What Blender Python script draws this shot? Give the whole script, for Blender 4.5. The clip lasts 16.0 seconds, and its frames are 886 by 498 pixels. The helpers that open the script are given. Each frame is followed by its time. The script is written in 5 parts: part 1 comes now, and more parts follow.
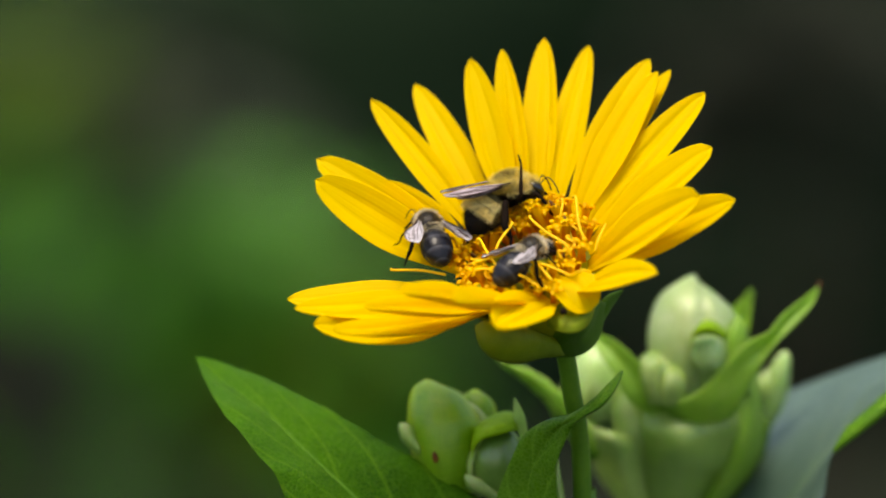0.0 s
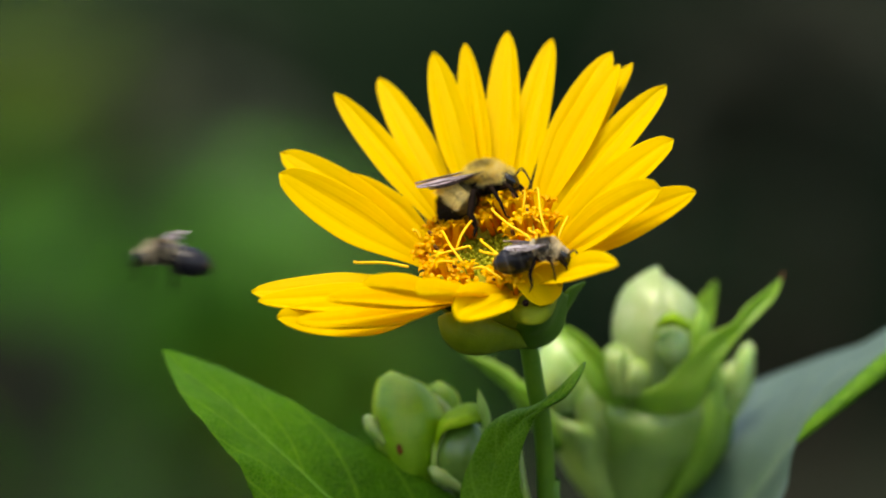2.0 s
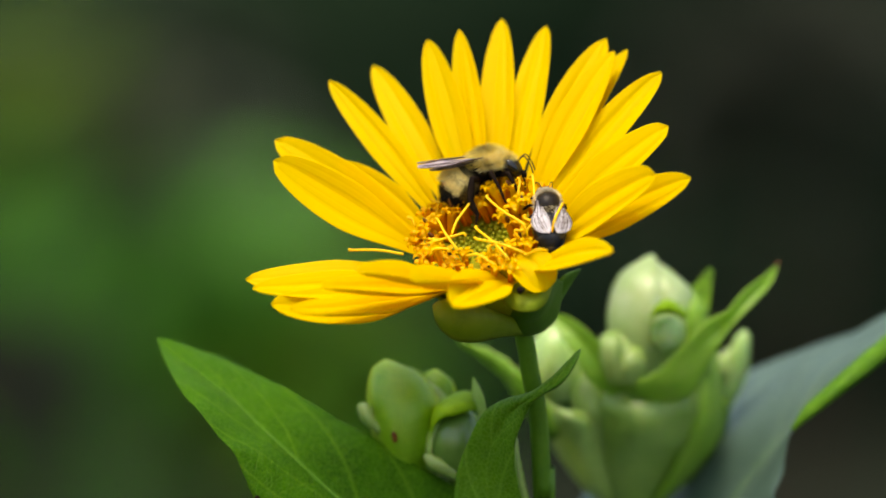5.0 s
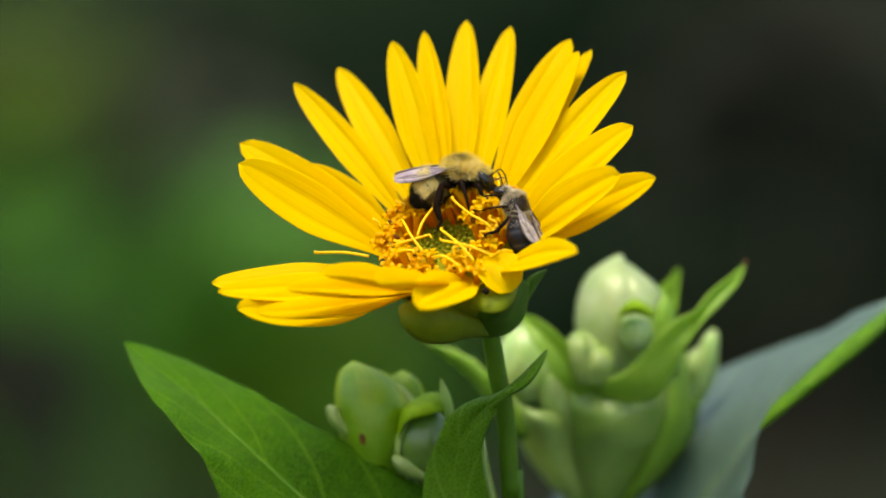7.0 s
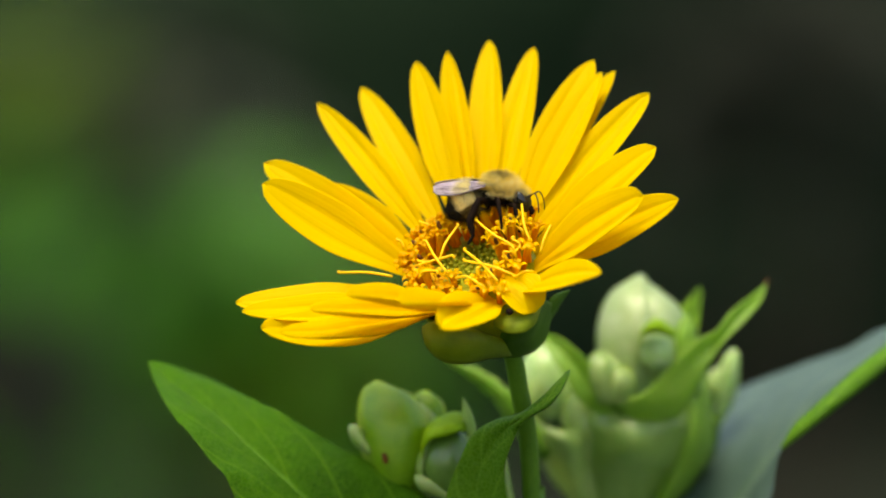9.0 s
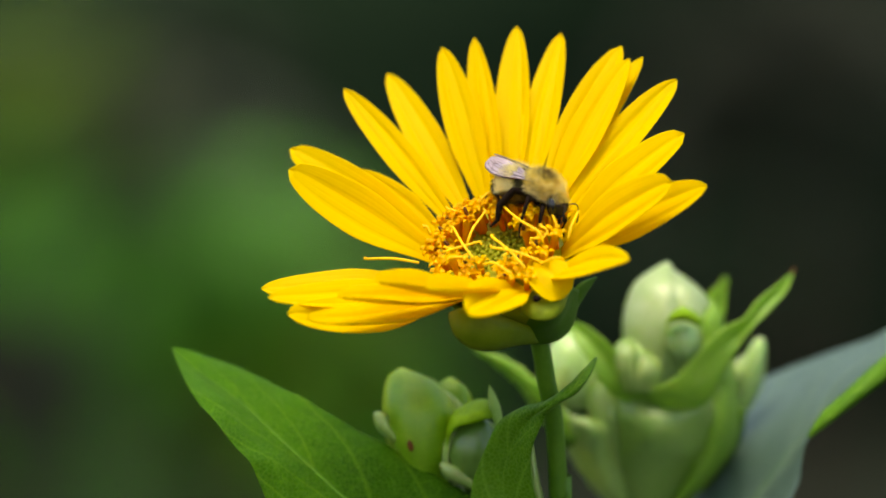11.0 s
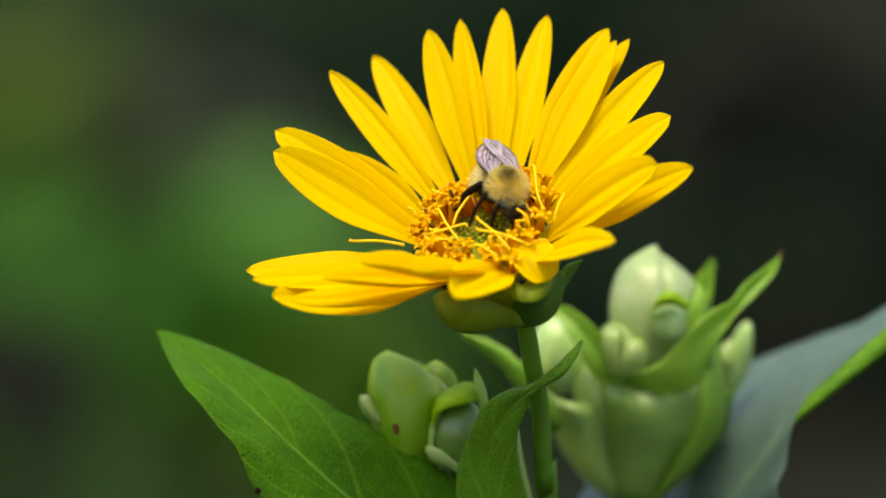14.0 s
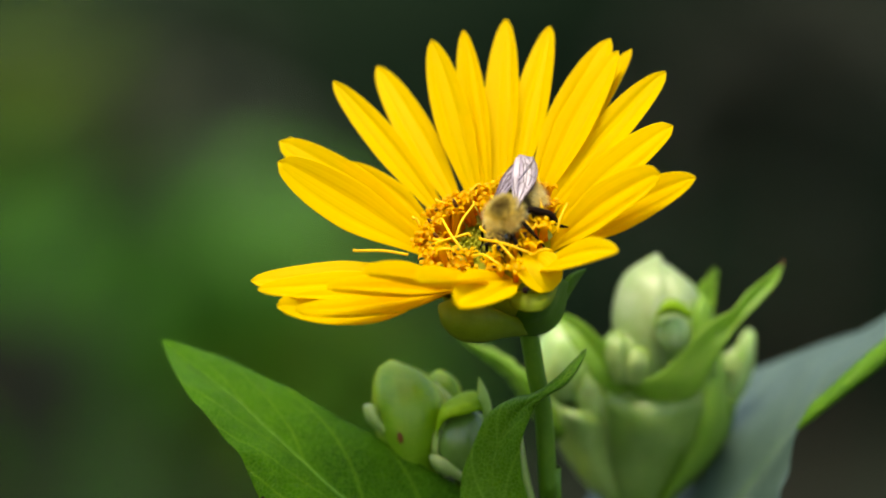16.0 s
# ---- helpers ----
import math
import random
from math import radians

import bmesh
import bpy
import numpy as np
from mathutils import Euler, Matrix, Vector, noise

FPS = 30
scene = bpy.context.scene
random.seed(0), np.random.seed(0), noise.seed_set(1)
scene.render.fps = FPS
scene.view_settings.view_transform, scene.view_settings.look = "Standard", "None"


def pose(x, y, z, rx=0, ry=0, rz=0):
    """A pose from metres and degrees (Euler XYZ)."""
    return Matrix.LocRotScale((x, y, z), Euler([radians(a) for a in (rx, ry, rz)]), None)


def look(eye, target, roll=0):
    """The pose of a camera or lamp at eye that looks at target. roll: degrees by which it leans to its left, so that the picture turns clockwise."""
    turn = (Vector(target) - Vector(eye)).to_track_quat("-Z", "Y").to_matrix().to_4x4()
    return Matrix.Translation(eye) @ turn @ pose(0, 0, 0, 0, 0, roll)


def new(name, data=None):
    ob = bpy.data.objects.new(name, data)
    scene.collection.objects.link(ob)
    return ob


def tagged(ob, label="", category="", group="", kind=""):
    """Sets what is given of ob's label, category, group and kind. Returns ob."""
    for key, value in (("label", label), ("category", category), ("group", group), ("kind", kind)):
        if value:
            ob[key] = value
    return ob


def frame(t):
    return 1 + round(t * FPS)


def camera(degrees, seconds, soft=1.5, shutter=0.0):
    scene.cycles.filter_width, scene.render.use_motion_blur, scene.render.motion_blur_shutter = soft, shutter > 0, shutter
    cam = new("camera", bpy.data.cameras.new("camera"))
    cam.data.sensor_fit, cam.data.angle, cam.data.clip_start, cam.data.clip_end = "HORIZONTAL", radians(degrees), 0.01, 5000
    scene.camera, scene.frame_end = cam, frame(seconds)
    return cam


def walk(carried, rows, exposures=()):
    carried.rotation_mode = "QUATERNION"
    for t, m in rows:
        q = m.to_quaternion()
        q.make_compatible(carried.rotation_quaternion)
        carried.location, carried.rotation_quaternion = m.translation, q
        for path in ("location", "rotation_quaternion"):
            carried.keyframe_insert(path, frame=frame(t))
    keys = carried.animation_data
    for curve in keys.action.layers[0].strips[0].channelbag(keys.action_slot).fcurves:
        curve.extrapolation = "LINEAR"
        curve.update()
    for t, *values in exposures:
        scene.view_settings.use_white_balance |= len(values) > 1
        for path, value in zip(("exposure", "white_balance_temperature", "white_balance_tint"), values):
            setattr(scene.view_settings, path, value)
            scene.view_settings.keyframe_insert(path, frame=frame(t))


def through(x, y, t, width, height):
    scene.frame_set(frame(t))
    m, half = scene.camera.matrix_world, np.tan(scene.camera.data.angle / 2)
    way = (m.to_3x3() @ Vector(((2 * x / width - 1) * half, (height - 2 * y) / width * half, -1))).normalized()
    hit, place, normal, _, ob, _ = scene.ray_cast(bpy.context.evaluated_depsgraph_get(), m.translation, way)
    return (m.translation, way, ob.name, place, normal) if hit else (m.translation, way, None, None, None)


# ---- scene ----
# the camera stands still on a tripod; the tall plant sways before it
cam = camera(8.43, 16.0, soft=1.8, shutter=0.5)
cam.data.dof.use_dof = True
cam.data.dof.focus_distance = 1.004
cam.data.dof.aperture_fstop = 8.0
EYE, AIM = (0, -1.0, 1.6392), (0, 0, 1.5)
walk(cam, [(0.0, look(EYE, AIM)), (16.0, look(EYE, AIM))], exposures=[(0.0, 0.80, 7500, 8), (2.0, 0.85, 7500, 8), (3.5, 0.88, 7500, 8), (16.0, 0.88, 7500, 8)])

# ---- daylight: bright, softly veiled sky ----
world = bpy.data.worlds.new("sky")
scene.world = world
world.use_nodes = True
sky = world.node_tree.nodes.new("ShaderNodeTexSky")
sky.sky_type = "NISHITA"
sky.sun_disc = False
sky.sun_elevation = radians(72)
sky.sun_rotation = radians(200)
sky.dust_density = 3.0
world.node_tree.links.new(sky.outputs[0], world.node_tree.nodes["Background"].inputs[0])
world.node_tree.nodes["Background"].inputs[1].default_value = 0.15
sun_lamp = bpy.data.lights.new("sun", "SUN")
sun_lamp.energy, sun_lamp.angle, sun_lamp.color = 1.5, radians(20), (1.0, 0.95, 0.87)
sun = new("sun", sun_lamp)
sun.matrix_world = look((-0.55, -0.75, 3.2), (0, 0.05, 0))

# ---- materials ----


class Nodes:
    """A material's node tree, with short calls."""

    def __init__(self, name):
        self.mat = bpy.data.materials.new(name)
        self.mat.use_nodes = True
        self.tree = self.mat.node_tree
        self.bsdf = self.tree.nodes["Principled BSDF"]
        self.out = self.tree.nodes["Material Output"]

    def add(self, kind, **values):
        node = self.tree.nodes.new(kind)
        for key, value in values.items():
            node.inputs[key.replace("_", " ")].default_value = value
        return node

    def link(self, a, b):
        self.tree.links.new(a, b)

    def coords(self, which="Object"):
        return self.tree.nodes.new("ShaderNodeTexCoord").outputs[which]

    def noise(self, scale, detail=4.0, which="Object", stretch=None):
        node = self.add("ShaderNodeTexNoise", Scale=scale, Detail=detail)
        source = self.coords(which)
        if stretch:
            mapping = self.tree.nodes.new("ShaderNodeMapping")
            mapping.inputs["Scale"].default_value = stretch
            self.link(source, mapping.inputs["Vector"])
            source = mapping.outputs[0]
        self.link(source, node.inputs["Vector"])
        return node.outputs["Fac"]

    def ramp(self, fac, *stops):
        node = self.tree.nodes.new("ShaderNodeValToRGB")
        while len(node.color_ramp.elements) < len(stops):
            node.color_ramp.elements.new(0.5)
        for element, (place, colour) in zip(node.color_ramp.elements, stops):
            element.position, element.color = place, (*colour, 1)
        self.link(fac, node.inputs[0])
        return node.outputs[0]

    def mix(self, fac, a, b, how="MIX"):
        node = self.tree.nodes.new("ShaderNodeMix")
        node.data_type, node.blend_type = "RGBA", how
        for socket, value in ((node.inputs[0], fac), (node.inputs[6], a), (node.inputs[7], b)):
            if isinstance(value, (int, float)):
                socket.default_value = value
            elif isinstance(value, tuple):
                socket.default_value = (*value, 1)
            else:
                self.link(value, socket)
        return node.outputs[2]

    def math(self, how, a, b=0.0, c=0.0):
        node = self.tree.nodes.new("ShaderNodeMath")
        node.operation = how
        for socket, value in zip(node.inputs, (a, b, c)):
            if isinstance(value, (int, float)):
                socket.default_value = value
            else:
                self.link(value, socket)
        return node.outputs[0]

    def bump(self, height, distance, strength=1.0):
        node = self.add("ShaderNodeBump", Strength=strength, Distance=distance)
        self.link(height, node.inputs["Height"])
        self.link(node.outputs[0], self.bsdf.inputs["Normal"])
        return node.outputs[0]

    def finish(self, colour, rough=0.5, gloss=0.5, through=0.0, through_colour=None):
        if isinstance(colour, tuple):
            self.bsdf.inputs["Base Color"].default_value = (*colour, 1)
        else:
            self.link(colour, self.bsdf.inputs["Base Color"])
        self.bsdf.inputs["Roughness"].default_value = rough
        self.bsdf.inputs["Specular IOR Level"].default_value = gloss
        if through:
            thin = self.tree.nodes.new("ShaderNodeBsdfTranslucent")
            if through_colour:
                thin.inputs[0].default_value = (*through_colour, 1)
            else:
                self.link(colour, thin.inputs[0])
            both = self.add("ShaderNodeMixShader", Fac=through)
            self.link(self.bsdf.outputs[0], both.inputs[1])
            self.link(thin.outputs[0], both.inputs[2])
            self.link(both.outputs[0], self.out.inputs[0])
        return self.mat


def petal_material():
    n = Nodes("petal")
    u = n.tree.nodes.new("ShaderNodeSeparateXYZ")
    n.link(n.coords("UV"), u.inputs[0])
    streak = n.noise(14, 3, "UV", (0.25, 2.6, 1))
    blotch = n.noise(90, 3)
    shade = n.ramp(streak, (0.3, (0.87, 0.61, 0.001)), (0.7, (0.92, 0.70, 0.003)))
    base = n.ramp(u.outputs[0], (0.0, (0.88, 0.55, 0.001)), (0.3, (0.90, 0.65, 0.002)), (1.0, (0.92, 0.70, 0.004)))
    colour = n.mix(0.5, shade, base)
    colour = n.mix(n.math("MULTIPLY", blotch, 0.14), colour, (0.88, 0.58, 0.001))
    info = n.tree.nodes.new("ShaderNodeObjectInfo")
    colour = n.mix(n.math("MULTIPLY", info.outputs["Random"], 0.16), colour, (0.9, 0.62, 0.001))
    ribs = n.math("SINE", n.math("MULTIPLY", u.outputs[1], 84.0))
    n.bump(n.math("ADD", n.math("MULTIPLY", ribs, 0.5), streak), 0.000035, 0.6)
    return n.finish(colour, 0.6, 0.14, 0.42)


def leaf_material(name, dark, light, vein, side_slope=0.8, count=4.5, gloss=0.4, rough=0.42, rim=None, relief=0.00012, waxy=0.0, coat=0.0):
    """Green leaf: midrib, side veins and a fine net, on the leaf's own length and width."""
    n = Nodes(name)
    u = n.tree.nodes.new("ShaderNodeSeparateXYZ")
    n.link(n.coords("UV"), u.inputs[0])
    across = n.math("ABSOLUTE", n.math("SUBTRACT", u.outputs[1], 0.5))
    wobble = n.math("MULTIPLY", n.noise(60, 2), 0.05)
    along = n.math("ADD", n.math("SUBTRACT", u.outputs[0], n.math("MULTIPLY", across, side_slope)), wobble)
    saw = n.math("PINGPONG", n.math("MULTIPLY", along, count), 0.5)
    side = n.math("LESS_THAN", saw, 0.045)
    rib = n.math("LESS_THAN", across, 0.012)
    net = n.add("ShaderNodeTexVoronoi", Scale=1250.0)
    net.feature = "DISTANCE_TO_EDGE"
    n.link(n.coords(), net.inputs["Vector"])
    cells = n.add("ShaderNodeMapRange", From_Min=0.0, From_Max=0.14)
    n.link(net.outputs["Distance"], cells.inputs["Value"])
    mottle = n.math("ADD", n.math("MULTIPLY", n.noise(45, 4), 0.65), n.math("MULTIPLY", n.noise(420, 3), 0.35))
    colour = n.ramp(mottle, (0.3, dark), (0.7, light))
    lines = n.math("MAXIMUM", side, rib)
    colour = n.mix(n.math("MULTIPLY", n.math("SUBTRACT", 1.0, cells.outputs[0]), 0.4), colour, vein)
    colour = n.mix(n.math("MULTIPLY", lines, 0.42), colour, vein)
    if rim:
        edge = n.math("MAXIMUM", n.math("MULTIPLY", across, 2.0), u.outputs[0])
        margin = n.add("ShaderNodeMapRange", From_Min=0.68, From_Max=1.0)
        n.link(edge, margin.inputs["Value"])
        colour = n.mix(margin.outputs[0], colour, rim)
    height = n.math("SUBTRACT", cells.outputs[0], n.math("MULTIPLY", lines, 1.2))
    n.bump(n.math("ADD", height, mottle), relief, 0.6)
    if waxy:
        n.bsdf.inputs["Subsurface Weight"].default_value = waxy
        n.bsdf.inputs["Subsurface Scale"].default_value = 0.004
        n.bsdf.inputs["Subsurface Radius"].default_value = (0.6, 1.0, 0.25)
    n.bsdf.inputs["Coat Weight"].default_value = coat
    n.bsdf.inputs["Coat Roughness"].default_value = 0.3
    return n.finish(colour, rough, gloss, 0.22)


def floret_material():
    """Deep orange tubes that turn yellow at the lobes."""
    n = Nodes("floret_orange")
    u = n.tree.nodes.new("ShaderNodeSeparateXYZ")
    n.link(n.coords(), u.inputs[0])
    place = n.math("ADD", n.math("MULTIPLY", u.outputs[2], 180.0), n.math("MULTIPLY", n.math("SUBTRACT", n.noise(900, 3), 0.5), 0.25))
    colour = n.ramp(place, (0.1, (0.90, 0.34, 0.002)), (0.6, (0.94, 0.47, 0.002)), (0.95, (0.97, 0.66, 0.005)))
    return n.finish(colour, 0.5, 0.25, 0.48)


def plain(name, dark, light, scale, rough=0.5, gloss=0.4, bump=0.0, fine=0.0, through=0.0):
    """Two tones over a coarse and a fine grain."""
    n = Nodes(name)
    coarse, grain = n.noise(scale, 3), n.noise(scale * 7, 4)
    fac = n.math("ADD", n.math("MULTIPLY", coarse, 0.7), n.math("MULTIPLY", grain, 0.3))
    colour = n.ramp(fac, (0.32, dark), (0.68, light))
    if bump:
        n.bump(fac if not fine else n.noise(fine, 2), bump, 0.7)
    return n.finish(colour, rough, gloss, through)


def wing_material(name, tint, clear):
    n = Nodes(name)
    film = n.noise(300, 3)
    colour = n.ramp(film, (0.3, tuple(c * 0.5 for c in tint)), (0.7, tint))
    n.bump(n.noise(520, 3, "Object", (0.35, 1.6, 1)), 0.0004, 0.9)
    n.finish(colour, 0.28, 0.6)
    glass = n.tree.nodes.new("ShaderNodeBsdfTransparent")
    both = n.add("ShaderNodeMixShader", Fac=clear)
    n.link(n.bsdf.outputs[0], both.inputs[1])
    n.link(glass.outputs[0], both.inputs[2])
    n.link(both.outputs[0], n.out.inputs[0])
    return n.mat


def abdomen_material(name, bands):
    """Dark shiny rings along the body, each with a paler hind margin."""
    n = Nodes(name)
    u = n.tree.nodes.new("ShaderNodeSeparateXYZ")
    n.link(n.coords("UV"), u.inputs[0])
    saw = n.math("FRACT", n.math("MULTIPLY", u.outputs[0], bands))
    colour = n.ramp(saw, (0.0, (0.006, 0.006, 0.010)), (0.66, (0.008, 0.008, 0.013)), (0.92, (0.040, 0.040, 0.048)))
    n.bump(n.math("ADD", saw, n.noise(1500, 2)), 0.00012, 0.6)
    return n.finish(colour, 0.32, 0.3)


def banded_material():
    """Pale yellow fore part and black tail of a furry abdomen."""
    n = Nodes("banded_abdomen")
    u = n.tree.nodes.new("ShaderNodeSeparateXYZ")
    n.link(n.coords("UV"), u.inputs[0])
    place = n.math("ADD", u.outputs[0], n.math("MULTIPLY", n.noise(900, 3), 0.1))
    colour = n.ramp(place, (0.0, (0.008, 0.007, 0.006)), (0.42, (0.012, 0.010, 0.008)), (0.50, (0.16, 0.12, 0.04)), (0.85, (0.10, 0.08, 0.03)))
    return n.finish(colour, 0.8, 0.15)


def bud_material():
    """Waxy pale green bud skin with faint lengthwise ribs; whitish skylight is put into its colour."""
    n = Nodes("bud_pale_green")
    u = n.tree.nodes.new("ShaderNodeSeparateXYZ")
    n.link(n.coords("UV"), u.inputs[0])
    sheen, grain = n.noise(90, 3), n.noise(700, 3)
    fac = n.math("ADD", n.math("MULTIPLY", sheen, 0.75), n.math("MULTIPLY", grain, 0.25))
    # last stop: whitish sky sheen painted in as blotches
    colour = n.ramp(fac, (0.30, (0.28, 0.49, 0.09)), (0.52, (0.44, 0.64, 0.21)), (0.72, (0.66, 0.80, 0.44)))
    ribs = n.math("SINE", n.math("MULTIPLY", u.outputs[1], 88.0))
    n.bump(n.math("ADD", n.math("MULTIPLY", ribs, 0.5), grain), 0.00012, 0.6)
    n.bsdf.inputs["Subsurface Weight"].default_value = 0.35
    n.bsdf.inputs["Subsurface Scale"].default_value = 0.004
    n.bsdf.inputs["Subsurface Radius"].default_value = (0.6, 1.0, 0.25)
    n.bsdf.inputs["Coat Weight"].default_value = 0.7
    n.bsdf.inputs["Coat Roughness"].default_value = 0.36
    return n.finish(colour, 0.34, 0.7, 0.1)


BANDED = banded_material()
BALD = plain("bald_brown", (0.10, 0.06, 0.012), (0.30, 0.19, 0.045), 700, 0.5, 0.35)
PETAL = petal_material()
LEAF = leaf_material("leaf_green", (0.018, 0.090, 0.0005), (0.060, 0.195, 0.002), (0.12, 0.27, 0.01), gloss=0.1, rough=0.5, relief=0.00026)
MIDRIB_PALE = plain("midrib_pale", (0.10, 0.19, 0.09), (0.18, 0.29, 0.15), 200, 0.5, 0.3)
HOOD = plain("hood_yellow_green", (0.20, 0.40, 0.004), (0.36, 0.60, 0.015), 300, 0.5, 0.2, 0.00004, 0, 0.3)
MIDRIB = plain("midrib_green", (0.05, 0.16, 0.006), (0.09, 0.23, 0.012), 200, 0.5, 0.2)
# blue-grey of the reflected sky is mixed into this leaf's base colour
LEAF_SKYLIT = leaf_material("leaf_skylit_green", (0.070, 0.130, 0.105), (0.130, 0.210, 0.175), (0.17, 0.27, 0.18), gloss=0.9, rough=0.36, relief=0.00006)
BRACT = leaf_material("bract_green", (0.12, 0.31, 0.004), (0.27, 0.51, 0.018), (0.24, 0.45, 0.02), 0.15, 6.0, 0.5, 0.36, (0.46, 0.68, 0.02), 0.00004, 0.2, 0.15)
# darker copy of the bract green: the cluster's underside shade is in the colour
BRACT_SHADED = leaf_material("bract_shaded_green", (0.15, 0.32, 0.035), (0.36, 0.55, 0.11), (0.29, 0.46, 0.08), 0.15, 6.0, 0.6, 0.34, None, 0.00008, 0.2, 0.6)
# lit copy of the leaf green; missing light is put into the colour
LEAF_LIT = leaf_material("leaf_lit_green", (0.05, 0.17, 0.002), (0.13, 0.32, 0.008), (0.24, 0.46, 0.04), 0.5, 4.0, 0.2, 0.45, None, 0.0002)
BRACT_WAXY = leaf_material("bract_waxy", (0.20, 0.41, 0.05), (0.52, 0.72, 0.20), (0.42, 0.61, 0.15), 0.15, 6.0, 0.6, 0.36, None, 0.00006, 0.35, 0.5)
BRACT_LEAF = leaf_material("bract_leaf_green", (0.15, 0.36, 0.015), (0.28, 0.52, 0.045), (0.30, 0.52, 0.08), 0.3, 5.0, 0.4, 0.42, None, 0.00005, 0.2)
PHYLLARY = leaf_material("phyllary_green", (0.14, 0.21, 0.004), (0.27, 0.35, 0.010), (0.22, 0.30, 0.012), 0.2, 3.0, 0.2, 0.5, (0.30, 0.36, 0.02), 0.00003)
# greener than the other phyllaries, and darkened for the shade on that side
PHYLLARY_SHADED = leaf_material("phyllary_shaded_green", (0.05, 0.14, 0.006), (0.11, 0.24, 0.012), (0.10, 0.20, 0.015), 0.2, 3.0, 0.2, 0.5, None, 0.00003)
BUD_PALE = bud_material()
BUD_DARK = plain("bud_dark_green", (0.08, 0.17, 0.02), (0.16, 0.28, 0.05), 120, 0.3, 0.7, 0.0001)
STEM = plain("stem_green", (0.046, 0.135, 0.004), (0.090, 0.200, 0.008), 150, 0.48, 0.3, 0.0002, 900)
DISC = plain("disc_green", (0.25, 0.26, 0.006), (0.40, 0.40, 0.012), 300, 0.5, 0.3, 0.0001)
FLORET = floret_material()
STYLE = plain("style_yellow", (0.86, 0.48, 0.003), (0.94, 0.60, 0.010), 300, 0.55, 0.25)
ANTHER = plain("anther_brown", (0.07, 0.025, 0.004), (0.2, 0.07, 0.008), 500, 0.6, 0.3)
CUTICLE = plain("black_cuticle", (0.006, 0.005, 0.005), (0.014, 0.011, 0.010), 600, 0.45, 0.3, 0.00008)
LEG = plain("leg_brown_black", (0.006, 0.004, 0.003), (0.018, 0.010, 0.006), 500, 0.8, 0.06, 0.0001)
EYE_MAT = plain("eye_black", (0.004, 0.004, 0.004), (0.010, 0.009, 0.009), 900, 0.18, 0.6)
RINGS = abdomen_material("black_rings", 5.0)
FUR_YELLOW = plain("fur_yellow", (0.72, 0.54, 0.07), (1.0, 0.90, 0.34), 700, 0.75, 0.15, 0.0, 0, 0.5)
FUR_PALE = plain("fur_pale", (0.82, 0.70, 0.28), (1.0, 0.94, 0.58), 700, 0.75, 0.15, 0.0, 0, 0.5)
FUR_GREY = plain("fur_grey", (0.55, 0.47, 0.30), (1.0, 0.93, 0.72), 700, 0.75, 0.15, 0.0, 0, 0.3)
FUR_BLACK = plain("fur_black", (0.005, 0.004, 0.003), (0.014, 0.011, 0.008), 500, 0.85, 0.05)
WING = wing_material("wing_smoky", (0.58, 0.48, 0.54), 0.28)
WING_CLEAR = wing_material("wing_clear", (0.80, 0.74, 0.78), 0.34)
VEIN = plain("vein_brown", (0.03, 0.015, 0.012), (0.06, 0.03, 0.02), 500, 0.5, 0.4)
SHRUB_LEAF = plain("shrub_leaf", (0.035, 0.15, 0.008), (0.08, 0.27, 0.016), 9, 0.5, 0.35, 0.0, 0, 0.2)
SHRUB_YOUNG = plain("shrub_young_leaf", (0.055, 0.115, 0.002), (0.11, 0.19, 0.004), 9, 0.5, 0.35, 0.0, 0, 0.2)
# grey-brown leaves, darkened so that the colour carries their deep shade
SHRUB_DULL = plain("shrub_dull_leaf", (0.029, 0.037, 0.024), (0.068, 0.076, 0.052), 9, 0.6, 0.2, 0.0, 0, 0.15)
BARK = plain("bark", (0.02, 0.014, 0.010), (0.06, 0.045, 0.03), 30, 0.85, 0.2, 0.004)
# soil darkened to near black; its shade is in the colour, nothing casts it
SOIL_SHADED = plain("soil", (0.006, 0.010, 0.004), (0.013, 0.019, 0.009), 3, 0.9, 0.2, 0.02)
# near-black greens: the woodland shade is part of this colour
THICKET_SHADE = plain("thicket", (0.004, 0.012, 0.004), (0.019, 0.038, 0.017), 1.6, 0.9, 0.1, 0.05)

# ---- shapes ----


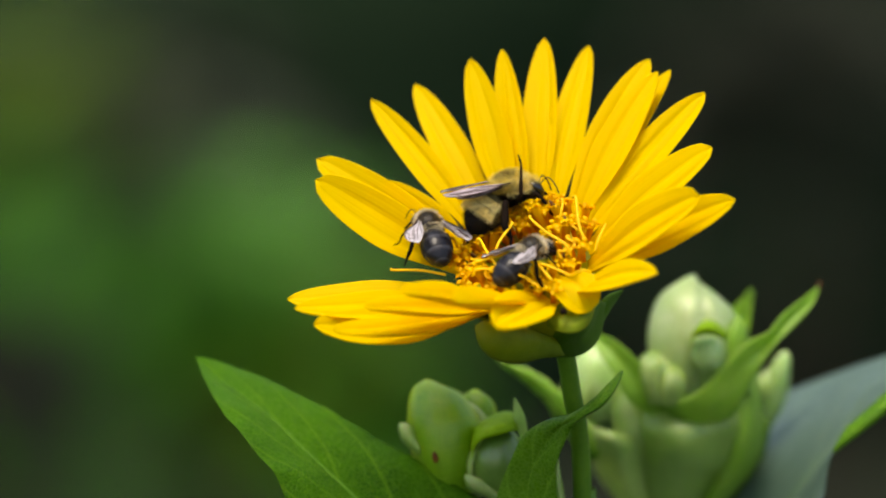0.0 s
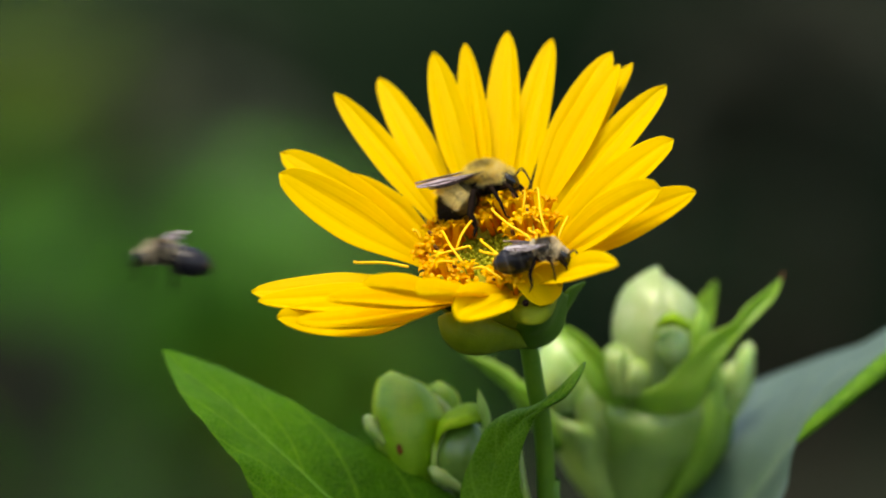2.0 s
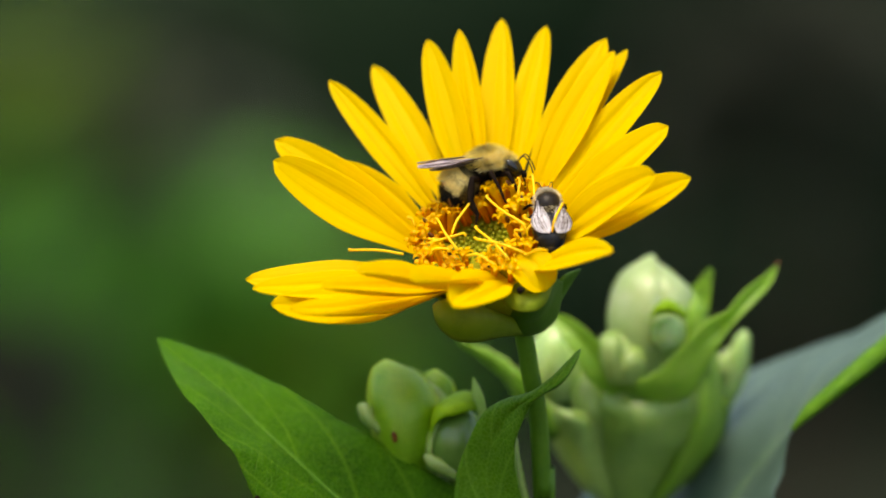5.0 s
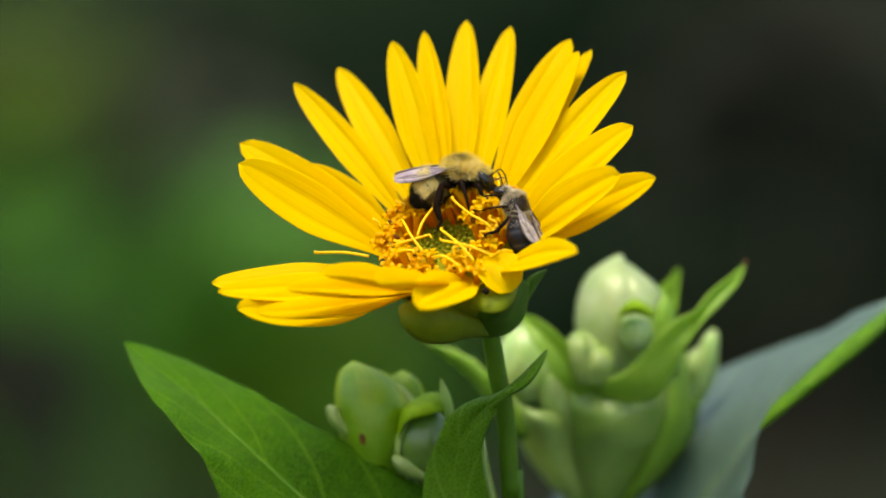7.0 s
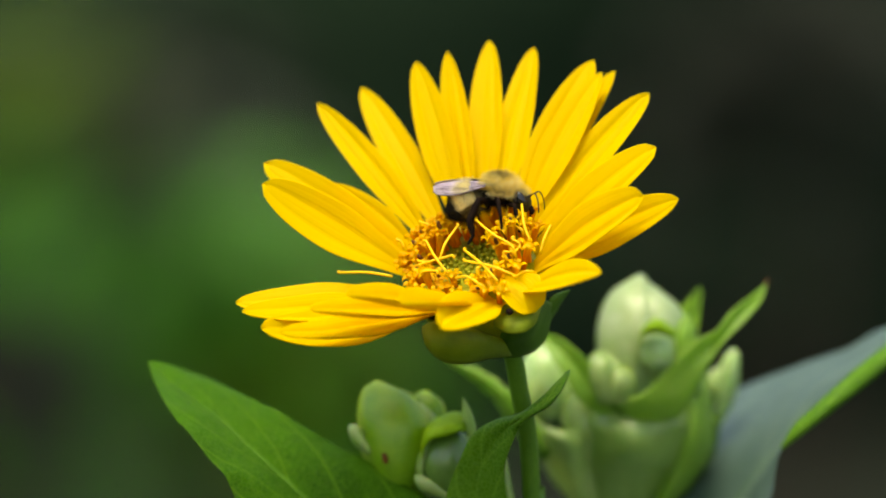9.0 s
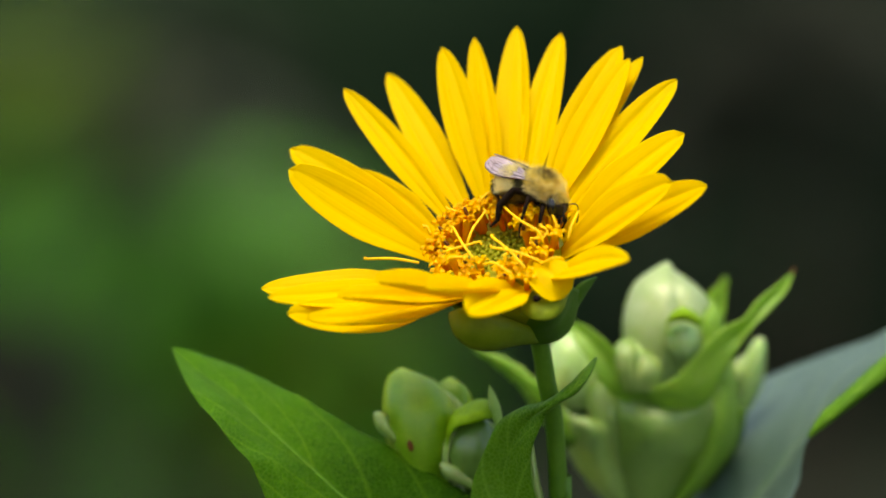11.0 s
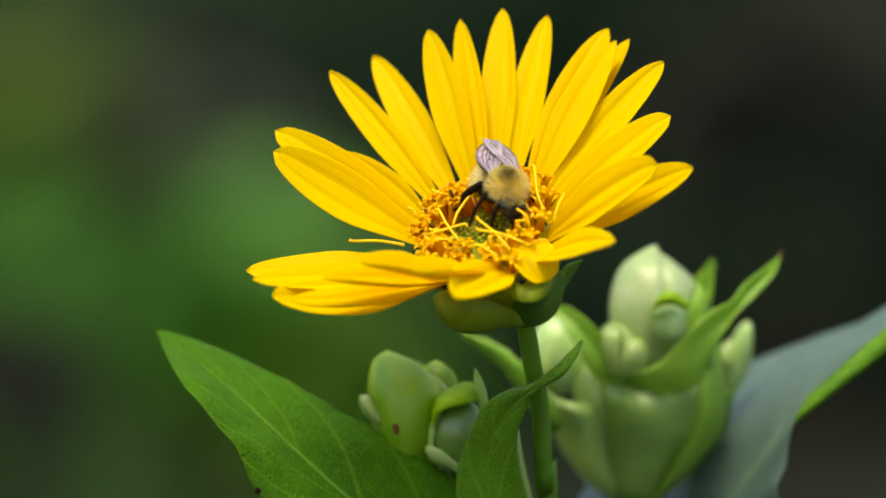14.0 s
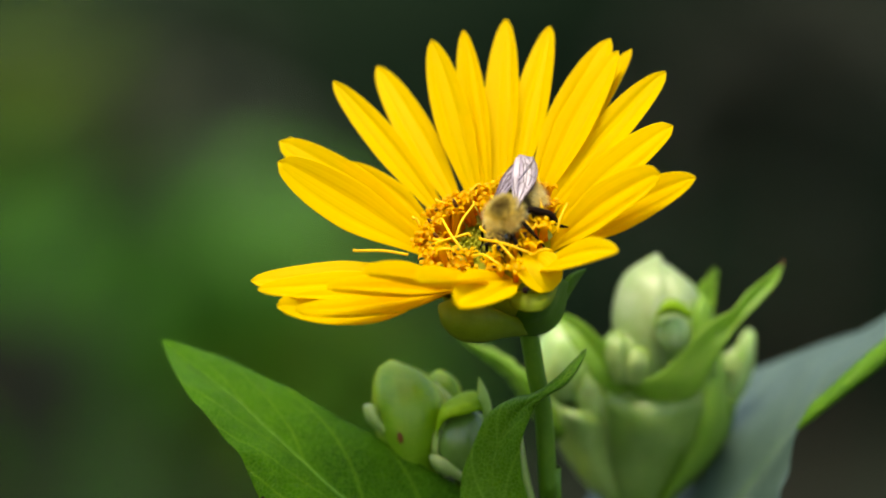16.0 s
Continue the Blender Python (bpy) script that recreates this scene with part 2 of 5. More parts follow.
class Shape:
    """A growing mesh: sheets, tubes, balls and hairs."""

    def __init__(self):
        self.verts, self.faces, self.uvs = [], [], []

    def put(self, points, faces, uv):
        start = len(self.verts)
        self.verts += [tuple(p) for p in points]
        for face in faces:
            self.faces.append([start + i for i in face])
            self.uvs += [uv[i] for i in face]
        return self

    def sheet(self, fn, nu, nv, thick):
        """A curved sheet with thickness; fn(u 0..1, v -1..1) gives its upper side."""
        us, vs = np.linspace(0, 1, nu + 1), np.linspace(-1, 1, nv + 1)
        top = np.array([[tuple(fn(u, v)) for v in vs] for u in us])
        du, dv = np.gradient(top, axis=0), np.gradient(top, axis=1)
        normal = np.cross(du, dv)
        normal /= np.linalg.norm(normal, axis=2, keepdims=True) + 1e-12
        edge = np.ones((nu + 1, nv + 1, 1))
        edge[:, 0] = edge[:, -1] = edge[-1] = 0.35
        low = top - normal * thick * edge
        points = np.concatenate([top.reshape(-1, 3), low.reshape(-1, 3)])
        uv = [(u, (v + 1) / 2) for u in us for v in vs] * 2
        w, n = nv + 1, (nu + 1) * (nv + 1)
        faces = []
        for i in range(nu):
            for j in range(nv):
                a = i * w + j
                faces.append((a, a + w, a + w + 1, a + 1))
                faces.append((n + a, n + a + 1, n + a + w + 1, n + a + w))
        rim = [j for j in range(w)] + [i * w + nv for i in range(1, nu + 1)]
        rim += [nu * w + j for j in range(nv - 1, -1, -1)] + [i * w for i in range(nu - 1, 0, -1)]
        for a, b in zip(rim, rim[1:] + rim[:1]):
            faces.append((a, b, n + b, n + a))
        return self.put(points, faces, uv)

    def tube(self, points, radii, sides=8, flat=1.0):
        points = [Vector(p) for p in points]
        rings, uv = [], []
        side = None
        for i, p in enumerate(points):
            ahead = (points[min(i + 1, len(points) - 1)] - points[max(i - 1, 0)]).normalized()
            if side is None:
                side = ahead.orthogonal().normalized()
            side = (side - ahead * side.dot(ahead)).normalized()
            up = ahead.cross(side)
            for k in range(sides):
                a = 2 * math.pi * k / sides
                rings.append(p + (side * math.cos(a) + up * math.sin(a) * flat) * radii[i])
                uv.append((i / (len(points) - 1), k / sides))
        faces = [(i * sides + k, i * sides + (k + 1) % sides, (i + 1) * sides + (k + 1) % sides, (i + 1) * sides + k) for i in range(len(points) - 1) for k in range(sides)]
        last = (len(points) - 1) * sides
        faces += [tuple(range(sides - 1, -1, -1)), tuple(last + k for k in range(sides))]
        return self.put(rings, faces, uv)

    def ball(self, middle, size, turn=None, nu=20, nv=14, profile=None):
        """An egg along its own x axis; profile(s) scales the girth, s from -1 (rear) to 1 (front)."""
        points, uv = [], []
        for i in range(nv + 1):
            a = math.pi * i / nv
            s = -math.cos(a)
            girth = max(math.sin(a), 0.02) * (profile(s) if profile else 1.0)
            for k in range(nu):
                b = 2 * math.pi * k / nu
                p = Vector((s * size[0], math.cos(b) * girth * size[1], math.sin(b) * girth * size[2]))
                points.append(Vector(middle) + (turn @ p if turn else p))
                uv.append((i / nv, k / nu))
        faces = [(i * nu + k, (i + 1) * nu + k, (i + 1) * nu + (k + 1) % nu, i * nu + (k + 1) % nu) for i in range(nv) for k in range(nu)]
        faces += [tuple(range(nu)), tuple(nv * nu + k for k in range(nu - 1, -1, -1))]
        return self.put(points, faces, uv)

    def hair(self, count, middle, size, length, lean, rng, turn=None, keep=None, width=0.00005, profile=None):
        """Short hairs standing on an egg, leaning along lean."""
        lean = Vector(lean)
        points, faces, uv = [], [], []
        while len(faces) < count:
            s, b = rng.uniform(-1, 1), rng.uniform(0, 2 * math.pi)
            g = math.sqrt(max(0.0, 1 - s * s))
            unit = Vector((s, math.cos(b) * g, math.sin(b) * g))
            if keep and not keep(unit):
                continue
            q = g * (profile(s) if profile else 1.0)
            p = Vector((s * size[0], math.cos(b) * q * size[1], math.sin(b) * q * size[2]))
            out = Vector((unit.x / size[0], unit.y / size[1], unit.z / size[2])).normalized()
            way = (out + lean + Vector([rng.gauss(0, 0.28) for _ in range(3)])).normalized()
            if turn:
                p, way = turn @ p, turn @ way
            p = Vector(middle) + p - way * length * 0.1
            side = way.cross(Vector([rng.gauss(0, 1) for _ in range(3)])).normalized() * width
            n = len(points)
            points += [p - side, p + side, p + way * length * rng.uniform(0.6, 1.25)]
            faces.append((n, n + 1, n + 2))
            uv += [(0, 0), (0, 1), (1, 0.5)]
        return self.put(points, faces, uv)

    def mesh(self, name, material):
        me = bpy.data.meshes.new(name)
        me.from_pydata(self.verts, [], self.faces)
        layer = me.uv_layers.new(name="UVMap")
        layer.data.foreach_set("uv", np.array(self.uvs, dtype=np.float32).ravel())
        me.polygons.foreach_set("use_smooth", [True] * len(self.faces))
        me.materials.append(material)
        return me


def part(name, shape, material, parent, label="", at=None, kind=""):
    """One mesh under a thing or a part; at is its pose in the parent's space."""
    me = shape if isinstance(shape, bpy.types.Mesh) else shape.mesh(name, material)
    ob = new(name, me)
    ob.parent = parent
    if at is not None:
        ob.matrix_basis = at
    return tagged(ob, label, kind=kind)


def empty(name, m, label, category, group=""):
    ob = new(name)
    ob.empty_display_size = 0.005
    ob.matrix_basis = m
    return tagged(ob, label, category, group)


def bend(points, n):
    """n+1 places on the smooth curve through the points."""
    pts = [Vector(p) for p in points]
    pts = [pts[0] * 2 - pts[1]] + pts + [pts[-1] * 2 - pts[-2]]
    out = []
    spans = len(pts) - 3
    for i in range(n + 1):
        x = i / n * spans
        k = min(int(x), spans - 1)
        t = x - k
        a, b, c, d = pts[k:k + 4]
        out.append(0.5 * (2 * b + (c - a) * t + (2 * a - 5 * b + 4 * c - d) * t * t + (3 * b - a - 3 * c + d) * t ** 3))
    return out


def ease(x):
    x = min(max(x, 0.0), 1.0)
    return x * x * (3 - 2 * x)
# ---- the setting: ground, thicket and a shrub far behind, shade put into their colours ----


def ground():
    s = Shape()
    rng = random.Random(3)
    xs = [-90, -30, -12, -6, -3, -1.5, -0.6, 0, 0.6, 1.5, 3, 6, 12, 30, 90]
    points = [(x, y, 0.0 if abs(x) + abs(y) < 2 else rng.uniform(-0.05, 0.02)) for y in xs for x in xs]
    n = len(xs)
    faces = [(j * n + i, j * n + i + 1, (j + 1) * n + i + 1, (j + 1) * n + i) for j in range(n - 1) for i in range(n - 1)]
    ob = new("ground", s.put(points, faces, [(0, 0)] * len(points)).mesh("ground", SOIL_SHADED))
    tagged(ob, "dark bare woodland soil with shade put into its colour", "ground", kind="structure")


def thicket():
    """A backdrop sheet of undergrowth that closes the view, its shade put into the colour."""
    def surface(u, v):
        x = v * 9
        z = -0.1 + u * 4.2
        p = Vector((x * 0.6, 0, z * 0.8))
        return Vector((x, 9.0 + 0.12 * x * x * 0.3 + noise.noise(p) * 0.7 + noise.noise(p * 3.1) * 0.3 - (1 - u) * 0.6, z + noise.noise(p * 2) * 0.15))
    ob = new("backdrop", Shape().sheet(surface, 40, 90, 0.1).mesh("backdrop", THICKET_SHADE))
    tagged(ob, "dark thicket of undergrowth far behind, shade put into its colour", "thicket", kind="structure")


def leaves(clumps, rng, size):
    """Loose leaves in rounded clumps: (place, radius, count)."""
    s = Shape()
    for place, radius, count in clumps:
        for _ in range(count):
            d = Vector([rng.gauss(0, 0.5) for _ in range(3)]) * radius
            m = Matrix.Translation(Vector(place) + d) @ Euler((rng.uniform(-0.9, 0.3), rng.uniform(-0.7, 0.7), rng.uniform(0, 6.28))).to_matrix().to_4x4()
            k = size * rng.uniform(0.6, 1.3)
            pts = [m @ Vector(p) for p in ((-k, 0, 0), (-0.3 * k, -0.32 * k, 0.06 * k), (0.4 * k, -0.26 * k, 0.05 * k), (k, 0, -0.12 * k), (0.4 * k, 0.26 * k, 0.05 * k), (-0.3 * k, 0.32 * k, 0.06 * k))]
            s.put(pts, [(0, 1, 2, 3), (0, 3, 4, 5)], [(0, 0)] * 6)
    return s


def shrub(label, x, y, material, clumps, size, seed):
    rng = random.Random(seed)
    thing = empty("shrub", pose(x, y, 0), label, "shrub")
    for place, radius, count in clumps:
        foot = Vector((rng.uniform(-0.06, 0.06), rng.uniform(-0.06, 0.06), -0.03))
        top = Vector(place)
        mid = foot.lerp(top, 0.5) + Vector((rng.uniform(-0.08, 0.08), rng.uniform(-0.08, 0.08), 0.1))
        line = bend([foot, mid, top], 8)
        part("branch", Shape().tube(line, [0.012 - 0.001 * i for i in range(9)], 6), BARK, thing)
    part("foliage", leaves(clumps, rng, size), material, thing, kind="stuff")
    return thing


ground()
thicket()
shrub("leafy green shrub out in the shade", -0.42, 4.0, SHRUB_LEAF, [((0.245, 0, 0.90), 0.08, 155), ((0.34, 0, 0.80), 0.08, 200), ((0.28, 0.1, 0.85), 0.09, 110), ((0.06, 0.1, 0.93), 0.08, 25), ((-0.2, 0, 0.9), 0.14, 120), ((0.18, 0.2, 0.62), 0.12, 50), ((-0.2, 0.1, 0.7), 0.2, 70)], 0.05, 5)
shrub("young yellow-green shrub behind the flower", -0.62, 4.3, SHRUB_YOUNG, [((0.245, 0, 1.01), 0.065, 140), ((0.20, 0.1, 0.97), 0.08, 40), ((0.06, 0, 1.08), 0.08, 40), ((0.50, -0.3, 0.835), 0.075, 290), ((-0.1, 0.1, 0.95), 0.2, 90), ((0.05, 0.1, 0.6), 0.2, 50)], 0.045, 6)
shrub("grey-brown shrub with deep shade put into its colour", -0.30, 6.0, SHRUB_DULL, [((0, 0, 0.87), 0.07, 55), ((-0.08, 0, 0.80), 0.08, 50)], 0.05, 9)
shrub("dull brownish low shrub with shade put into its colour", -0.52, 4.6, SHRUB_DULL, [((0.27, 0, 0.90), 0.07, 60), ((0.1, 0, 0.72), 0.10, 90), ((0.12, 0.1, 0.62), 0.1, 60), ((-0.05, 0.1, 0.66), 0.1, 40)], 0.045, 8)
shrub("dull brownish shrub with deep shade put into its colour", 0.42, 6.0, SHRUB_DULL, [((0, 0, 0.92), 0.08, 140), ((-0.09, 0, 0.824), 0.06, 105), ((-0.13, 0, 0.76), 0.05, 60), ((0.09, 0, 0.87), 0.09, 60), ((0.05, 0.1, 0.7), 0.06, 20)], 0.05, 7)

# ---- the cup plant ----
HEART = Vector((0.00456, 0.0, 1.49799))   # middle of the flower's disc
ROOT = Vector((0.0165, 0.010, -0.004))
plant = empty("cup_plant", Matrix.Translation(ROOT), "tall cup plant with a yellow flower and green buds", "plant")


def mm(x, y, z):
    """A place in millimetres from the flower's middle, in the plant's space."""
    return HEART - ROOT + Vector((x, y, z)) / 1000


FACE = Vector((-0.240, -0.450, 0.860)).normalized()
EAST = (Vector((1, 0, 0)) - FACE * FACE.x).normalized()
NORTH = FACE.cross(EAST)
FLOWER = Matrix.Translation(mm(0, 0, 0)) @ Matrix((EAST, NORTH, FACE)).transposed().to_4x4()


def stem():
    line = bend([(0, 0, 0), mm(10.5, 9, -800), mm(11.5, 9, -120), mm(10.6, 8, -43), mm(8.2, 5.5, -22), mm(6.3, 3.4, -12.5)], 40)
    radii = [0.0050 - 0.0034 * ease(i / 15) for i in range(41)]
    part("stem", Shape().tube(line, radii, 14), STEM, plant, "smooth green stem")


def flower_head():
    """The green cup under the flower with its hollow disc; petals, florets and bracts are its parts."""
    s = Shape()
    profile = [(-14.6, 1.9), (-13.2, 3.6), (-10.5, 7.2), (-7, 9.6), (-3.5, 10.5), (-1, 10.6), (0.1, 10.3), (0.3, 9.2), (0.1, 7.6), (-0.7, 5.5), (-1.0, 3.0), (-1.1, 0.3)]
    sides = 36
    points = []
    for h, r in profile:
        low = ease(-h / 14.6)
        for k in range(sides):
            a = 2 * math.pi * k / sides
            points.append(Vector((math.cos(a) * r + 3.4 * low, math.sin(a) * r - 2.0 * low, h)) / 1000)
    faces = [(i * sides + k, i * sides + (k + 1) % sides, (i + 1) * sides + (k + 1) % sides, (i + 1) * sides + k) for i in range(len(profile) - 1) for k in range(sides)]
    s.put(points, faces, [(0, 0)] * len(points))
    return part("flower_head", s, DISC, plant, "open yellow flower head with a green middle", FLOWER)


stem()
head = flower_head()


def petal(az, el, length, width, curl=8, roll=0, cup=0.25, twist=0, turn=0, rise=0.0, point=0.66):
    """One ray petal: its direction round the disc and above it, length and width in mm, curl along, roll about its axis."""
    half = width / 2000
    rng = random.Random(int(az * 7 + el * 13 + length * 3 + 5000))
    length += 0.8
    wave, phase, dent = rng.uniform(0.2, 0.9), rng.uniform(0, 6), rng.uniform(0.005, 0.03)
    shift, deep_a, deep_b = rng.uniform(-0.12, 0.12), rng.uniform(0.05, 0.17), rng.uniform(0.05, 0.17)

    def centre(u):
        x = z = 0.0
        for i in range(12):
            a = radians(curl * (1 - 2 * (i + 0.5) / 12 * u))
            x += math.cos(a) * u * length / 12000
            z += math.sin(a) * u * length / 12000
        return x, z

    def surface(u, v):
        x, z = centre(u)
        f = 0.30 + 0.70 * ease(u / 0.55)
        if u > 0.5:
            f *= max(0.0, 1 - ((u - 0.5) / 0.5) ** 2.2) ** point * 0.97 + 0.03
        y = v * half * f
        rise = cup * half * f * (abs(v) ** 1.7)
        for groove, deep in ((-0.36 + shift, deep_a), (0.34 + shift, deep_b)):
            rise -= deep * half * math.sqrt(f) * math.exp(-((v - groove) / 0.13) ** 2) * ease(u / 0.3) * (1 - 0.5 * ease((u - 0.7) / 0.3))
        rise += 0.00022 * wave * math.sin(u * 9 + phase) * v
        x -= dent * length / 1000 * math.exp(-(v / 0.3) ** 2) * ease((u - 0.85) / 0.15)
        a = radians(roll + twist * u)
        return Vector((x, y * math.cos(a) - rise * math.sin(a), z + y * math.sin(a) + rise * math.cos(a)))

    m = pose(0, 0, 0, 0, 0, az) @ pose(0.0100, 0, -0.0030 + rise / 1000, 0, -el, turn)
    part("ray_petal", Shape().sheet(surface, 26, 22, 0.00028), PETAL, head, "", m)


# back, from east round to west
petal(-11, 23, 30.0, 8.4, 0, 26)
petal(-16, 33, 27.5, 9.4, 6, 24, point=0.5)
petal(14, 26, 27.5, 8.0, 4, 18, point=0.5)
petal(34, 24, 33.0, 7.4, 4, 16)
petal(47, 25, 34.0, 5.2, 4, 10)
petal(46, 31, 32.0, 6.9, 5, 12)
petal(51.5, 29, 34.0, 7.6, 5, 12)
petal(68, 31, 34.5, 6.3, 5, 4)
petal(79, 33, 35.5, 6.3, 5, 0)
petal(89, 40, 33.0, 5.0, 6, 0)
petal(98, 41, 32.5, 6.4, 6, -4)
petal(113, 30, 34.0, 6.2, 5, -8)
petal(127, 37, 33.5, 5.5, 5, -12)
petal(150, 34, 32.0, 7.2, 1, -22, point=0.5)
petal(163, 41, 30.0, 9.0, -5, -26, point=0.52)
petal(143, 35, 21.0, 6.0, 1, -20)
# front, from west round to east
petal(-170, 14, 30.0, 7.0, -6, -14, turn=-4)
petal(-156, 24, 32.0, 7.0, -6, -14)
petal(-142, 22, 31.0, 9.4, -18, -20, turn=-10)
petal(-128, 27, 33.0, 7.4, -10, -8, turn=-12)
petal(-118, 35, 30.0, 7.0, -4, -8, 0.4, turn=-20)
petal(-104, 42, 30.0, 7.4, 0, -14, 0.45, turn=-24)
petal(-84, 40, 29.5, 7.6, 2, -16, 0.45, turn=-28)
petal(-62, 29, 28.0, 8.8, 6, -30, turn=-44)
petal(-52, -22, 9.2, 7.6, 32, 0, 0.3, turn=-8, rise=4.6, point=0.35)
petal(-47, 28.0, 28.5, 7.3, 5, 12, point=0.8)


def hug(high, wide, out, flare=0.0, base=0.3, thick=0.0004, point=1.6, fold=0.0, blunt=False, wrap=1.15, cup=False, wave=0.0, power=2.2, soft=0.5):
    """A cupped bract: rises along z, bulges along -y, hollow towards y; high, wide and bulge in mm."""
    def surface(u, v):
        u = math.sin(u * math.pi / 2)
        f = base + (1 - base) * ease(u / 0.45)
        if u > 0.45:
            q = (u - 0.45) / 0.55
            f *= (max(0.0, 1 - q ** power) ** soft if blunt else max(0.0, 1 - q ** point)) * 0.97 + 0.03
        a = v * f * wrap
        bulge = (0.3 + 0.7 * ease(u * 1.15)) * out if cup else math.sin(math.pi * min(1.0, 0.12 + u * 0.82)) * out
        bulge += wave * math.sin(u * 6 + v * 4) * (0.3 + abs(v))
        y = -bulge + (1 - math.cos(a)) * wide * 0.5 - flare * u ** 3 + fold * abs(v) * f
        return Vector((math.sin(a) * wide / (2 * math.sin(wrap)), y, u * high)) / 1000
    return Shape().sheet(surface, 14, 10, thick)


def phyllaries():
    """Two rounds of broad green bracts that hold the flower from below."""
    for az, high, wide, tilt, drop in ((75, 16, 14, 46, 0), (130, 16, 14, 46, 0), (178, 17, 14, 50, 0)):
        m = pose(0.0030, -0.0018, -0.0128 - drop / 1000) @ pose(0, 0, 0, 0, 0, az + 90) @ pose(0, -0.0022, 0, tilt, 0, 0)
        part("phyllary", hug(high, wide, 3.0, -1.5, 0.5), PHYLLARY, head, "", m)


phyllaries()
part("blemish", Shape().ball((0, 0, 0), (0.0006, 0.0005, 0.0006)), LEG, head, "dark brown speck", FLOWER.inverted() @ Matrix.Translation(mm(6.4, -15.8, -6.3)))


def florets():
    """The ring of orange tube florets, each an open cup with five pointed lobes; brown anthers stand in many."""
    rng = random.Random(11)
    kinds = []
    for tall in (4.3, 5.2, 6.1):
        s = Shape()
        line = [(0, 0, 0), (0, 0, tall * 0.3), (0, 0, tall * 0.6), (0, 0, tall * 0.85), (0, 0, tall), (0, 0, tall * 0.97), (0, 0, tall * 0.6)]
        s.tube([Vector(p) / 1000 for p in line], [0.0005, 0.00052, 0.00058, 0.00072, 0.00090, 0.00076, 0.00030], 10)
        for k in range(5):
            def lobe(u, v, a=2 * math.pi * k / 5, tall=tall):
                r = 0.76 + 1.15 * u
                w = v * (0.42 * (1 - u) ** 0.75 + 0.06)
                h = tall - 0.15 + 1.7 * u - 1.6 * u * u + 0.2 * abs(v) * (1 - u)
                return Vector((math.cos(a) * r - math.sin(a) * w, math.sin(a) * r + math.cos(a) * w, h)) / 1000
            s.sheet(lobe, 4, 2, 0.00022)
        kinds.append(s.mesh("floret", FLORET))
    stalk = Shape().tube([Vector((0, 0, h)) / 1000 for h in (0, 0.8, 1.4, 1.7)], [0.00030, 0.00036, 0.00030, 0.00010], 6).mesh("anther", ANTHER)
    for r, count, lean in ((5.9, 13, -2), (7.5, 16, 3), (9.1, 19, 10), (10.5, 22, 20)):
        for k in range(count):
            az = 360 * (k + rng.uniform(-0.25, 0.25)) / count
            front = ease((-math.sin(radians(az + 20)) - 0.05) / 0.6)
            back = 2.5 * (r - 5) / 5 if 60 < az < 225 else 0.0
            tall_back = ease((math.sin(radians(az)) - 0.1) / 0.5) * ease((9.4 - r) / 3)
            i = (rng.randrange(3) if r < 10 else rng.randrange(2)) if not 60 < az < 215 else 0
            rr = (r + rng.uniform(-0.4, 0.4) + 1.7 * front - back) / 1000
            m = pose(0, 0, 0, 0, 0, az) @ pose(rr, 0, -0.0002 - 0.0012 * front, rng.uniform(-20, 20), lean + rng.uniform(-16, 16), rng.uniform(0, 72)) @ Matrix.Diagonal((1.0, 1.0, rng.uniform(1.05, 1.25) - (0.50 if r < 9 else 0.22) * front + 0.16 * tall_back, 1))
            part("floret", kinds[i], None, head, "", m)
            if rng.random() < 0.26:
                part("anther", stalk, None, head, "", m @ pose(0, 0, ((3.4, 4.2, 5.0)[i] + rng.uniform(-0.3, 0.7)) / 1000, rng.uniform(-22, 22), rng.uniform(-22, 22), 0))


def middle():
    """Unopened green florets packed in the hollow of the disc."""
    s = Shape()
    for i in range(105):
        r, a = 0.64 * math.sqrt(i + 0.5), i * 2.39996
        if r > 5.2:
            break
        p = Vector((math.cos(a) * r, math.sin(a) * r, -0.9 + 0.02 * r * r))
        s.tube([p / 1000, (p + Vector((0, 0, 0.4))) / 1000, (p + Vector((0, 0, 0.6))) / 1000], [0.00044, 0.0004, 0.00012], 6)
    part("green_disc", s, DISC, head, "tight green unopened florets", kind="stuff")


def style(*places):
    """A long curling yellow thread through places in mm from the disc's middle, on the disc's own axes."""
    pts = [Vector(p) for p in places]
    ahead = (pts[-1] - pts[-2]).normalized()
    bow = ahead.cross(Vector((0, 0, 1))).normalized() * math.sin(pts[0].x * 3 + pts[0].y * 5)
    pts[1] = pts[1] + bow * 0.5
    pts += [pts[-1] + ahead * 0.5 + bow * 0.25 + Vector((0, 0, 0.1)), pts[-1] + ahead * 0.7 + bow * 0.6 - Vector((0, 0, 0.3))]
    line = bend([p / 1000 for p in pts], 14)
    part("style", Shape().tube(line, [0.00025 - 0.000004 * i for i in range(14)] + [0.00018], 7), STYLE, head)


florets()
middle()
style((-12.7, -4.5, 3.2), (-17.1, -2.6, 3.4), (-21.9, 0.7, 2.4))
style((8.9, -7.6, 4.0), (8.1, -6.8, 6.0), (5.4, -3.4, 7.0), (2.9, 0.6, 7.5))
style((11.5, -4.6, 4.5), (11.3, -2.2, 6.5), (10.8, 3.1, 8.0))
style((8.8, -12.7, 4.0), (4.6, -10.7, 5.5), (0.6, -7.7, 5.5))
style((5.7, -13.3, 4.0), (3.1, -9.8, 5.5), (0.5, -4.7, 5.5))
style((-4.1, -4.1, 4.5), (-2.3, -2.2, 6.0), (-0.6, 1.3, 6.5))
